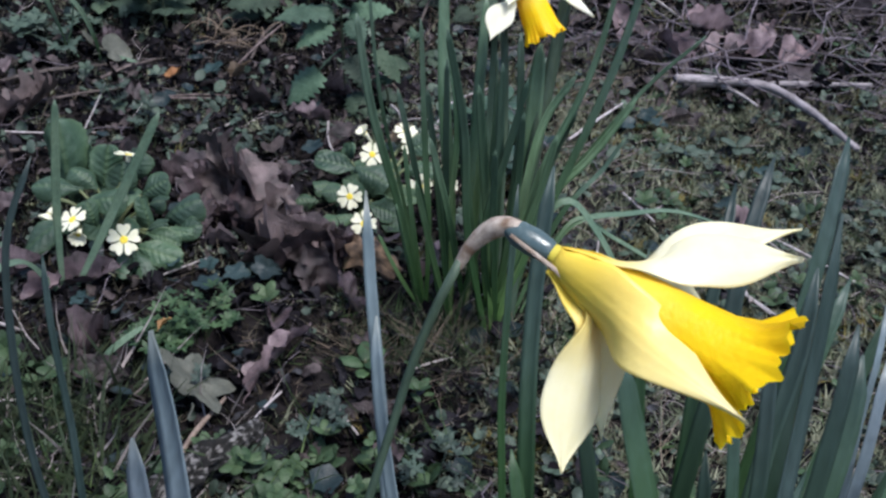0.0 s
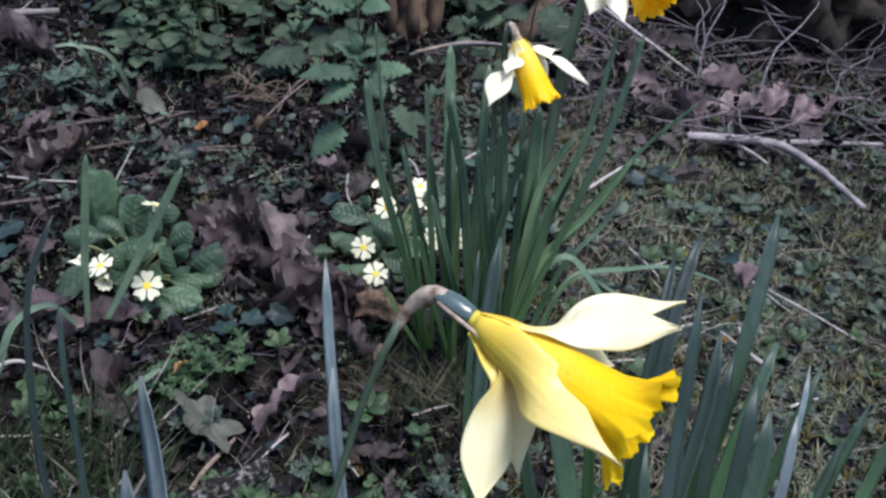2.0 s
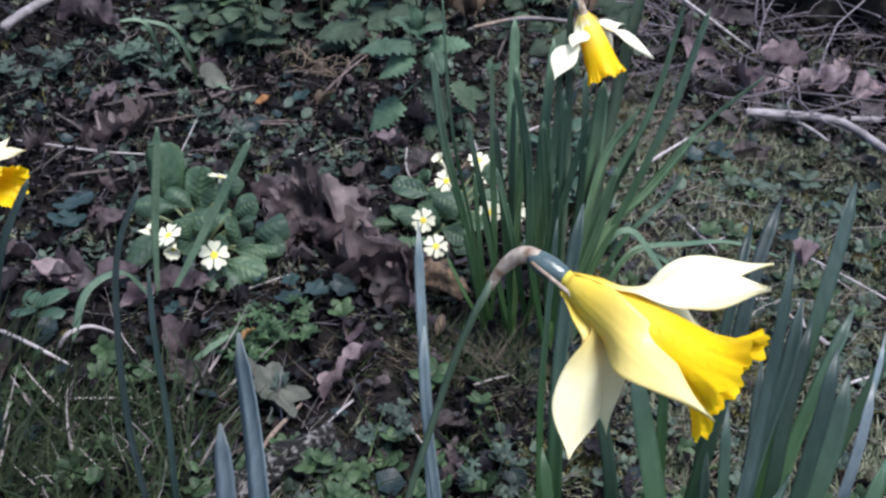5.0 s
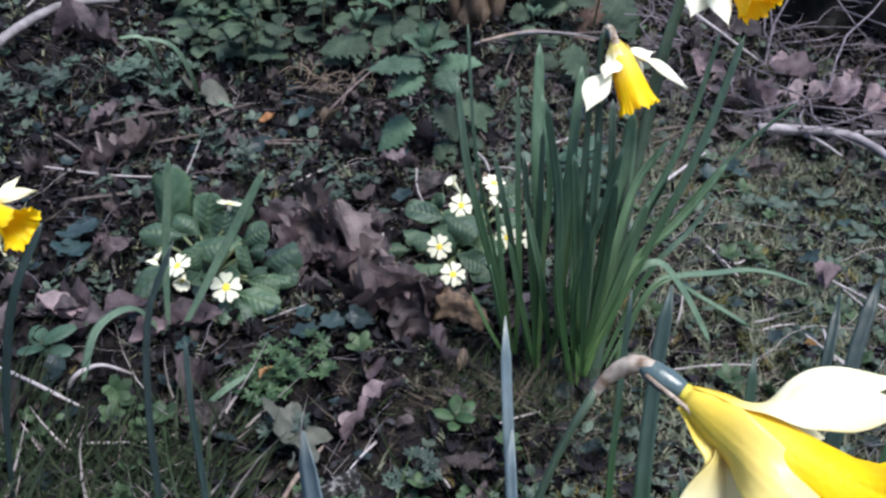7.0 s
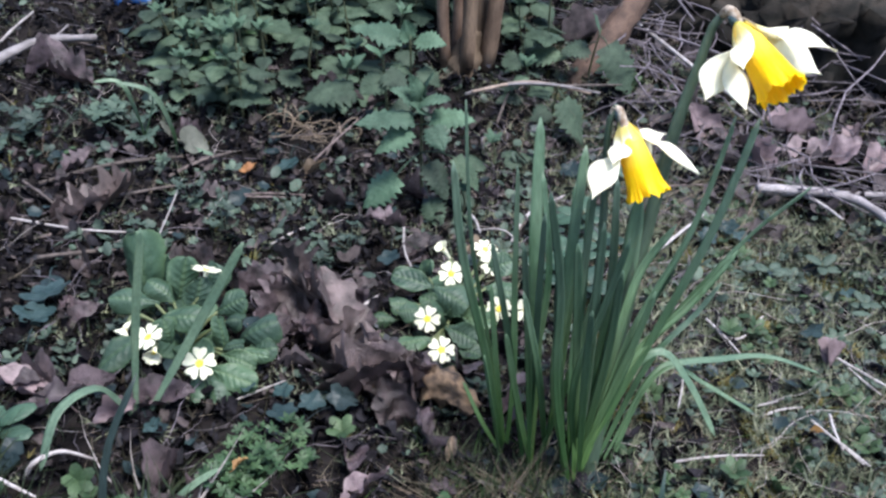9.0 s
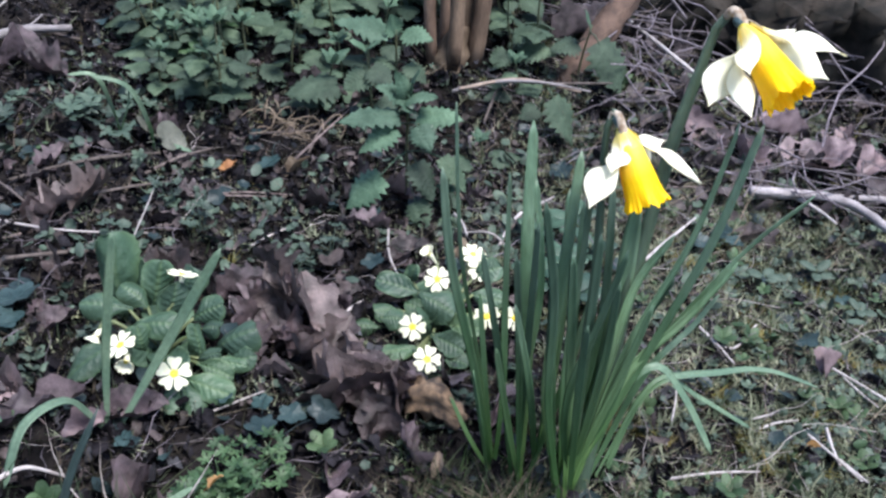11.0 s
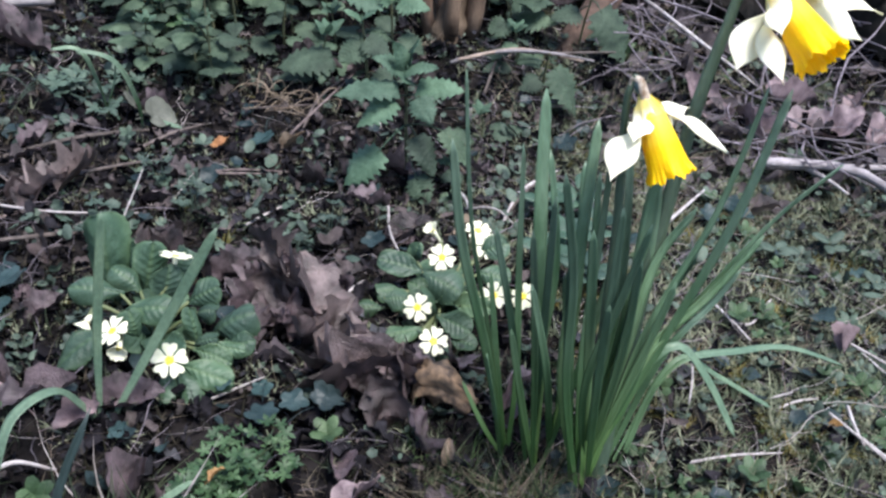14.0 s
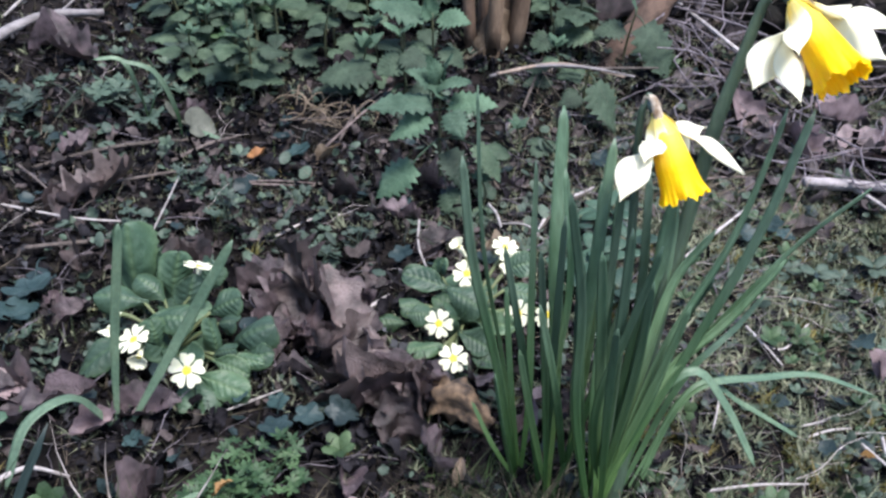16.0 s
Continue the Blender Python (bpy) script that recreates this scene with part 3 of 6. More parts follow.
leaf_part(front_clump, [(0.109, 0.272, 0.043), (0.131, 0.290, 0.265), (0.143, 0.306, 0.324), (0.152, 0.323, 0.370), (0.158, 0.339, 0.393)], 0.0079)
leaf_part(front_clump, [(0.104, 0.204, 0.043), (0.121, 0.240, 0.312), (0.125, 0.255, 0.346), (0.131, 0.270, 0.373)], 0.0065)
leaf_part(front_clump, [(0.095, 0.230, 0.044), (0.133, 0.270, 0.284), (0.140, 0.283, 0.308), (0.150, 0.297, 0.335), (0.159, 0.310, 0.353)], 0.0065)
leaf_part(front_clump, [(-0.119, 0.007, 0.044), (0.149, 0.280, 0.277), (0.158, 0.294, 0.280), (0.172, 0.308, 0.314), (0.183, 0.322, 0.338)], 0.0063)
leaf_part(front_clump, [(0.093, 0.192, 0.044), (0.131, 0.230, 0.323), (0.137, 0.240, 0.345), (0.140, 0.250, 0.366)], 0.0087)
leaf_part(front_clump, [(0.115, 0.204, 0.042), (0.145, 0.240, 0.315), (0.150, 0.250, 0.338), (0.153, 0.260, 0.357)], 0.0047, BLUE_BLADE)
leaf_part(front_clump, [(0.073, 0.182, 0.044), (0.159, 0.250, 0.307), (0.171, 0.265, 0.325), (0.185, 0.280, 0.348)], 0.0071)
leaf_part(front_clump, [(0.121, 0.180, 0.042), (0.082, 0.230, 0.317), (0.078, 0.240, 0.333), (0.070, 0.250, 0.364)], 0.0100)
leaf_part(front_clump, [(0.091, 0.219, 0.044), (0.070, 0.250, 0.296), (0.066, 0.260, 0.320), (0.059, 0.270, 0.343)], 0.0062)
leaf_part(front_clump, [(0.096, 0.177, 0.044), (0.096, 0.225, 0.324), (0.096, 0.235, 0.341)], 0.0054)
leaf_part(front_clump, [(-0.015, 0.099, 0.044), (0.112, 0.210, 0.340), (0.119, 0.220, 0.348)], 0.0049)
leaf_part(front_clump, [(0.068, 0.216, 0.044), (0.047, 0.250, 0.293), (0.043, 0.260, 0.315)], 0.0064)
leaf_part(front_clump, [(0.096, 0.267, 0.044), (0.094, 0.290, 0.260), (0.093, 0.302, 0.293), (0.091, 0.313, 0.331), (0.092, 0.325, 0.353)], 0.0051)
leaf_part(front_clump, [(0.144, 0.241, 0.039), (0.159, 0.270, 0.288), (0.162, 0.280, 0.314), (0.166, 0.290, 0.339), (0.169, 0.300, 0.350)], 0.0031, BLUE_BLADE)
leaf_part(front_clump, [(0.102, 0.189, 0.043), (0.175, 0.250, 0.309), (0.182, 0.260, 0.323), (0.193, 0.270, 0.351)], 0.0075)
leaf_part(left_clump, [(-0.139, 0.334, 0.044), (-0.154, 0.345, 0.175), (-0.163, 0.357, 0.218), (-0.167, 0.370, 0.266), (-0.165, 0.382, 0.312), (-0.154, 0.395, 0.343)], 0.0038)
leaf_part(left_clump, [(-0.116, 0.301, 0.044), (-0.125, 0.315, 0.208), (-0.129, 0.328, 0.253), (-0.135, 0.341, 0.296), (-0.139, 0.354, 0.321)], 0.0036)
leaf_part(front_clump, [(0.084, 0.194, 0.044), (0.107, 0.222, 0.328), (0.111, 0.230, 0.351), (0.116, 0.237, 0.377), (0.118, 0.245, 0.398)], 0.0062)
leaf_part(front_clump, [(0.110, 0.198, 0.043), (0.123, 0.220, 0.332), (0.127, 0.229, 0.367), (0.130, 0.238, 0.385)], 0.0067)
leaf_part(front_clump, [(0.100, 0.180, 0.043), (0.106, 0.215, 0.335), (0.107, 0.225, 0.359), (0.107, 0.235, 0.380)], 0.0055)
leaf_part(front_clump, [(0.101, 0.171, 0.043), (0.098, 0.210, 0.338), (0.097, 0.217, 0.355), (0.097, 0.225, 0.370)], 0.0047)
leaf_part(front_clump, [(0.054, 0.179, 0.044), (0.152, 0.240, 0.316), (0.162, 0.251, 0.331), (0.171, 0.262, 0.346)], 0.0073)
leaf_part(front_clump, [(0.100, 0.179, 0.043), (0.150, 0.230, 0.325), (0.156, 0.240, 0.342)], 0.0069)
leaf_part(mid_clump, [(0.010, 0.703, 0.044), (-0.012, 0.700, 0.146), (-0.025, 0.710, 0.239), (-0.040, 0.720, 0.341)], 0.0032)
leaf_part(mid_clump, [(0.009, 0.704, 0.044), (-0.012, 0.700, 0.146), (-0.030, 0.700, 0.236), (-0.045, 0.700, 0.304)], 0.0070)
leaf_part(mid_clump, [(0.010, 0.701, 0.044), (0.008, 0.700, 0.128), (0.003, 0.710, 0.207), (-0.001, 0.720, 0.295)], 0.0073)
leaf_part(mid_clump, [(0.030, 0.692, 0.044), (0.022, 0.720, 0.145), (0.019, 0.750, 0.221), (0.014, 0.780, 0.308)], 0.0117)
leaf_part(mid_clump, [(0.028, 0.693, 0.044), (0.026, 0.680, 0.202), (0.019, 0.680, 0.281)], 0.0063)
leaf_part(mid_clump, [(0.062, 0.681, 0.044), (0.047, 0.700, 0.123), (0.047, 0.720, 0.214), (0.046, 0.740, 0.306)], 0.0090)
leaf_part(mid_clump, [(0.061, 0.682, 0.044), (0.054, 0.690, 0.161), (0.053, 0.700, 0.249), (0.051, 0.700, 0.313)], 0.0063)
leaf_part(mid_clump, [(0.043, 0.713, 0.044), (0.048, 0.730, 0.170), (0.044, 0.760, 0.267)], 0.0071)
leaf_part(mid_clump, [(0.062, 0.679, 0.044), (0.081, 0.710, 0.118), (0.087, 0.720, 0.190), (0.087, 0.730, 0.277)], 0.0144)
leaf_part(mid_clump, [(0.064, 0.683, 0.044), (0.059, 0.670, 0.186), (0.056, 0.660, 0.288)], 0.0068)
leaf_part(mid_clump, [(0.059, 0.680, 0.044), (0.078, 0.700, 0.161), (0.095, 0.720, 0.223), (0.116, 0.730, 0.254)], 0.0085)
leaf_part(mid_clump, [(0.065, 0.679, 0.044), (0.090, 0.690, 0.184), (0.118, 0.700, 0.263), (0.137, 0.710, 0.347)], 0.0072)
leaf_part(mid_clump, [(0.061, 0.685, 0.044), (0.108, 0.710, 0.176), (0.139, 0.720, 0.258), (0.161, 0.740, 0.336)], 0.0068)
leaf_part(mid_clump, [(0.060, 0.677, 0.044), (0.100, 0.700, 0.158), (0.127, 0.720, 0.192), (0.163, 0.730, 0.237)], 0.0080)
leaf_part(mid_clump, [(0.066, 0.683, 0.044), (0.096, 0.710, 0.140), (0.142, 0.730, 0.206), (0.182, 0.750, 0.245), (0.217, 0.770, 0.273)], 0.0058)
leaf_part(mid_clump, [(0.057, 0.683, 0.044), (0.036, 0.660, 0.182), (0.029, 0.650, 0.272)], 0.0074)
leaf_part(mid_clump, [(0.064, 0.676, 0.044), (0.049, 0.670, 0.175), (0.041, 0.660, 0.271)], 0.0075)
leaf_part(mid_clump, [(0.030, 0.690, 0.044), (0.019, 0.670, 0.172), (0.006, 0.660, 0.268)], 0.0055)
leaf_part(mid_clump, [(0.063, 0.686, 0.044), (0.069, 0.670, 0.178), (0.074, 0.670, 0.248)], 0.0071)
leaf_part(mid_clump, [(0.042, 0.714, 0.044), (0.042, 0.720, 0.127), (0.039, 0.740, 0.191)], 0.0072)
leaf_part(mid_clump, [(0.031, 0.694, 0.044), (0.009, 0.670, 0.143), (0.000, 0.660, 0.196)], 0.0051)
leaf_part(mid_clump, [(0.057, 0.678, 0.044), (0.084, 0.680, 0.167), (0.100, 0.680, 0.227)], 0.0059)
leaf_part(mid_clump, [(0.068, 0.680, 0.044), (0.054, 0.650, 0.164), (0.054, 0.640, 0.233)], 0.0062)
leaf_part(mid_clump, [(0.011, 0.705, 0.044), (-0.000, 0.720, 0.122), (-0.012, 0.750, 0.180)], 0.0049)
leaf_part(mid_clump, [(0.059, 0.725, 0.044), (0.056, 0.720, 0.086), (0.060, 0.750, 0.177), (0.058, 0.780, 0.249)], 0.0065)
leaf_part(mid_clump, [(0.058, 0.686, 0.044), (0.072, 0.720, 0.120), (0.078, 0.750, 0.189), (0.075, 0.770, 0.269)], 0.0072)
leaf_part(mid_clump, [(0.026, 0.692, 0.044), (-0.000, 0.680, 0.181), (-0.015, 0.680, 0.258)], 0.0056)
leaf_part(mid_clump, [(0.061, 0.675, 0.044), (0.041, 0.660, 0.154), (0.032, 0.650, 0.240), (0.018, 0.640, 0.317)], 0.0064)
leaf_part(mid_clump, [(0.067, 0.685, 0.044), (0.054, 0.660, 0.156), (0.063, 0.660, 0.220), (0.074, 0.660, 0.278)], 0.0062)
leaf_part(mid_clump, [(0.043, 0.711, 0.044), (0.023, 0.660, 0.171), (0.009, 0.660, 0.231)], 0.0056)
leaf_part(mid_clump, [(0.033, 0.690, 0.044), (0.055, 0.710, 0.146), (0.067, 0.720, 0.221)], 0.0062)
leaf_part(mid_clump, [(0.055, 0.681, 0.044), (0.082, 0.690, 0.140), (0.101, 0.700, 0.196), (0.115, 0.700, 0.238)], 0.0057)
leaf_part(mid_clump, [(0.007, 0.703, 0.044), (-0.003, 0.660, 0.130), (-0.014, 0.660, 0.176)], 0.0044)
leaf_part(mid_clump, [(0.013, 0.701, 0.044), (-0.014, 0.670, 0.105), (-0.027, 0.670, 0.144)], 0.0034)
leaf_part(mid_clump, [(0.029, 0.696, 0.044), (0.028, 0.700, 0.120), (0.024, 0.720, 0.212), (0.018, 0.740, 0.283)], 0.0053)
leaf_part(mid_clump, [(0.073, 0.690, 0.044), (0.094, 0.700, 0.145), (0.121, 0.710, 0.158), (0.140, 0.710, 0.135), (0.169, 0.700, 0.089)], 0.0075, PALE, 0.52)
leaf_part(mid_clump, [(0.090, 0.700, 0.044), (0.129, 0.740, 0.115), (0.180, 0.770, 0.117), (0.223, 0.780, 0.111), (0.265, 0.780, 0.100)], 0.0077, PALE, 0.42)
leaf_part(mid_clump, [(0.083, 0.700, 0.044), (0.128, 0.740, 0.121), (0.169, 0.760, 0.098), (0.217, 0.770, 0.061)], 0.0040, PALE, 0.50)
leaf_part(mid_clump, [(0.079, 0.700, 0.044), (0.122, 0.740, 0.130), (0.148, 0.760, 0.160), (0.167, 0.770, 0.185)], 0.0062, PALE, 0.66)
leaf_part(young_leaves, [(-0.291, 0.711, 0.044), (-0.288, 0.721, 0.121), (-0.278, 0.731, 0.215)], 0.0074, PALE, -1.0)
leaf_part(young_leaves, [(-0.285, 0.711, 0.044), (-0.249, 0.731, 0.113), (-0.204, 0.746, 0.201)], 0.0087, PALE, -1.0)
leaf_part(left_clump, [(-0.2430, 0.602, 0.044), (-0.2165, 0.6076, 0.075), (-0.1950, 0.6163, 0.090)], 0.0055, PALE, -1.0)
leaf_part(left_clump, [(-0.2400, 0.610, 0.044), (-0.2248, 0.6106, 0.062), (-0.2110, 0.6077, 0.070)], 0.0045, PALE, -1.0)
leaf_part(young_leaves, [(-0.290, 0.711, 0.044), (-0.298, 0.701, 0.070), (-0.308, 0.681, 0.099), (-0.324, 0.651, 0.099), (-0.330, 0.621, 0.067)], 0.0089, PALE, 0.0)
part("stem", tube_geo([(-0.026, 0.194, 0.040), (-0.014, 0.204, 0.22), (-0.002, 0.210, 0.326), (0.006, 0.217, 0.359), (0.013, 0.222, 0.385), (0.0213, 0.224, 0.4075), (0.0223, 0.224, 0.4095)], [0.0018, 0.0017, 0.0014, 0.0012, 0.0012], 12, 30), STEM, front_clump)
flower_head(front_clump, (0.0325, 0.2205, 0.4215), (0.0880, 0.1895, 0.4038),
            [((0.0985, 0.2145, 0.4275), 0.0115, 0.75, 0.50, 0.03, 0.90, 0.30, 0.5), ((0.0960, 0.2035, 0.4262), 0.0140, 0.80, 0.58, 0.02, 0.90, 0.30, 0.4),
             ((0.0470, 0.1880, 0.3752), 0.0150, 0.42, 0.62, 0.02, 0.95, 0.42, -1.6), ((0.0583, 0.2020, 0.3729), 0.0165, 0.90, 0.30, 0.02, 0.98, 0.40, -1.5),
             ((0.0806, 0.1725, 0.4060), 0.0160, 1.00, 0.20, 0.02, 0.85, 1.4, 0.5), ((0.0834, 0.2220, 0.4004), 0.0150, 0.40, 0.70, 0.02, 0.9, 0.40, 0.0)],
            PETAL, 0.95, 0.19, 0.42, 0.0068, (6.4, 7.6, 8.3, 9.2, 11.0, 13.4, 16.4),
            [(0.0213, 0.2240, 0.4068), (0.0245, 0.2238, 0.4133), (0.0285, 0.2225, 0.4188), (0.0325, 0.2205, 0.4219), (0.0355, 0.2190, 0.4222)], [0.0013, 0.0017, 0.0022, 0.0026, 0.0018],
            [(0.0330, 0.2150, 0.4225), (0.0383, 0.2125, 0.4195), (0.0441, 0.2100, 0.4160), (0.0487, 0.2075, 0.4108), (0.0519, 0.2060, 0.4072)])
part("stem", tube_geo([(0.063, 0.680, 0.040), (0.063, 0.690, 0.162), (0.061, 0.700, 0.254), (0.057, 0.708, 0.313), (0.056, 0.708, 0.340), (0.059, 0.706, 0.350)], [0.0045, 0.0042, 0.0036, 0.0028, 0.0022], 12, 26), STEM, mid_clump)
flower_head(mid_clump, (0.0600, 0.7060, 0.3475), (0.0850, 0.6845, 0.2980),
            [((0.0467, 0.6660, 0.3011), 0.0200, 0.50, 0.55, 0.05, 0.85, 0.22, 0.9), ((0.1187, 0.700, 0.3084), 0.0150, 0.72, 0.42, 0.10, 0.80, 0.22, 0.6), ((0.0575, 0.674, 0.3225), 0.0140, 0.9, 0.45, 0.04, 0.75, 0.22, 0.2),
             ((0.0965, 0.722, 0.3265), 0.0170, 0.75, 0.45, 0.08, 0.75, 0.22, 0.6), ((0.066, 0.735, 0.298), 0.018, 0.6, 0.5, 0.05, 0.3, 0.3, 0), ((0.093, 0.738, 0.292), 0.018, 0.6, 0.5, 0.05, 0.3, 0.3, 0)],
            WHITE_PETAL, 1.0, 0.13, 0.38, 0.0092, (8.6, 9.8, 10.9, 11.7, 12.5, 13.3, 14.0),
            [(0.0565, 0.7070, 0.3440), (0.0580, 0.7065, 0.3482), (0.0608, 0.7045, 0.3480), (0.0640, 0.7015, 0.3420), (0.0672, 0.6985, 0.3350), (0.0700, 0.6970, 0.3300)], [0.0020, 0.0024, 0.0030, 0.0032, 0.0026, 0.0010],
            [(0.0640, 0.7030, 0.3440), (0.0705, 0.7000, 0.3370), (0.0765, 0.7000, 0.3320), (0.0820, 0.7010, 0.3285)])
part("stem", tube_geo([(0.075, 0.690, 0.040), (0.086, 0.710, 0.178), (0.097, 0.730, 0.261), (0.106, 0.742, 0.325), (0.1145, 0.748, 0.3657), (0.1212, 0.751, 0.3965), (0.1262, 0.749, 0.4050)], [0.0062, 0.0060, 0.0054, 0.0048, 0.0030], 12, 28, flat=0.6), STEM, mid_clump)
flower_head(mid_clump, (0.1290, 0.7440, 0.4042), (0.1605, 0.7005, 0.3695),
            [((0.1144, 0.705, 0.3582), 0.0215, 0.45, 0.60, 0.05, 0.85, 0.22, -0.4), ((0.1386, 0.690, 0.3573), 0.0180, 0.55, 0.50, 0.06, 0.80, 0.22, -0.3), ((0.1310, 0.690, 0.3855), 0.0145, 0.9, 0.45, 0.04, 0.75, 0.22, 0.2),
             ((0.1948, 0.722, 0.3920), 0.0215, 0.75, 0.40, 0.12, 0.80, 0.22, 0.6), ((0.1950, 0.742, 0.3690), 0.0290, 0.80, 0.50, 0.06, 0.70, 0.22, 0.5), ((0.1690, 0.750, 0.3965), 0.0200, 0.75, 0.45, 0.06, 0.75, 0.22, 0.6)],
            WHITE_PETAL, 1.1, 0.12, 0.36, 0.0092, (9.0, 10.4, 12.0, 13.2, 14.2, 15.2, 16.0),
            [(0.1240, 0.7495, 0.4010), (0.1262, 0.7480, 0.4052), (0.1292, 0.7440, 0.4058), (0.1330, 0.7400, 0.4020), (0.1355, 0.7380, 0.3995)], [0.0024, 0.0034, 0.0040, 0.0034, 0.0022],
            [(0.1320, 0.7400, 0.4045), (0.1380, 0.7370, 0.4035), (0.1440, 0.7360, 0.4005), (0.1480, 0.7360, 0.3965)])
part("stem", tube_geo([(-0.385, 0.545, 0.040), (-0.388, 0.560, 0.16), (-0.374, 0.572, 0.240), (-0.365, 0.573, 0.257), (-0.355, 0.570, 0.258)], [0.0035, 0.0032, 0.0026, 0.002], 12, 22), STEM, left_clump)
flower_head(left_clump, (-0.3570, 0.5700, 0.2580), (-0.3110, 0.5480, 0.2500),
            [((-0.3080, 0.5720, 0.2660), 0.0075, 0.7, 0.5, 0.08, 0.8, 0.35, 0.5), ((-0.3180, 0.5350, 0.2380), 0.0130, 0.7, 0.45, 0.05, 0.5, 0.6, 0), ((-0.3430, 0.5600, 0.2200), 0.0150, 0.5, 0.55, 0.03, 0.85, 0.35, -0.4),
             ((-0.3330, 0.5900, 0.2350), 0.0140, 0.5, 0.5, 0.03, 0.7, 0.35, 0), ((-0.3380, 0.5300, 0.2570), 0.0130, 0.6, 0.5, 0.05, 0.5, 0.4, 0), ((-0.3280, 0.5900, 0.2660), 0.0080, 0.7, 0.5, 0.05, 0.7, 0.35, 0)],
            PETAL, 0.9, 0.16, 0.40, 0.0072, (7, 8, 8.6, 9.4, 10.8, 13, 15),
            [(-0.3670, 0.5720, 0.2555), (-0.3620, 0.5715, 0.2585), (-0.3570, 0.5700, 0.2590), (-0.3530, 0.5680, 0.2580)], [0.0016, 0.0026, 0.0030, 0.0022],
            [(-0.3570, 0.5670, 0.2560), (-0.3500, 0.5630, 0.2530), (-0.3430, 0.5610, 0.2500)])
leaf_part(left_clump, [(-0.335, 0.500, 0.040), (-0.325, 0.508, 0.14), (-0.308, 0.517, 0.22), (-0.287, 0.530, 0.267)], 0.0065)
leaf_part(left_clump, [(-0.380, 0.525, 0.040), (-0.395, 0.530, 0.16), (-0.41, 0.535, 0.24)], 0.0075)

# ---- primroses ----


def primrose_leaf_shape(u):
    return max(0.05, (0.20 + 0.80 * smooth_step(0.04, 0.55, u)) * (1 if u < 0.7 else math.sqrt(max(0.0, 1 - ((u - 0.7) / 0.302) ** 2))))


def primrose_flower(plant, root, place, face, size=0.030, bell=False):
    place, face = Vector(place), Vector(face).normalized()
    back = place - face * 0.014
    root = Vector(root)
    fl = new("flower")
    fl.empty_display_size = 0.01
    fl.matrix_world = Matrix.Translation(place)
    fl.parent = plant
    fl.matrix_parent_inverse = plant.matrix_world.inverted()
    part("stalk", tube_geo([root, (root + back) / 2 + Vector((0, 0, 0.008)), back, place - face * 0.002], [0.0011, 0.0010, 0.0013, 0.0020, 0.0018], 8, 14), PRIM_STALK, fl)
    part("tube", tube_geo([place - face * 0.016, place - face * 0.008, place], [0.0016, 0.0017, 0.0030], 8, 8), PRIM_PETAL, fl, "pale flower tube")
    a = face.orthogonal().normalized()
    a = Matrix.Rotation(rng.uniform(0, 1.2), 3, face) @ a
    for i in range(5):
        d = Matrix.Rotation(i * 2 * math.pi / 5, 3, face) @ a
        lift = 0.9 if bell else rng.uniform(-0.05, 0.12)
        tip = place + (d + face * lift).normalized() * size * 0.5

        def shape(u):
            return max(0.03, 0.34 + 0.70 * smooth_step(0.08, 0.68, u)) * (1 if u < 0.8 else math.sqrt(max(0.0, 1 - ((u - 0.8) / 0.205) ** 2)))
        geo = sheet_geo(place + d * 0.0014, tip, size * 0.375, face, shape, 14, 7, 0.10, 0.03, thick=0.0003)
        notch = place + (tip - place) * 1.0
        vs = [v + (place - v) * 0.22 * max(0.0, 1 - ((v - notch).length / (size * 0.075))) for v in geo[0]]
        part("petal", (vs, geo[1]), PRIM_PETAL, fl)
    part("eye", lathe_geo([(0.0002, size * 0.128), (0.0007, size * 0.10), (0.0010, size * 0.05), (0.0004, 0.0002)], 15, place, face, lambda f, an, r, h: (r * (1 + 0.12 * math.cos(5 * an)), h)), PRIM_EYE, fl, "yellow eye")
    return fl


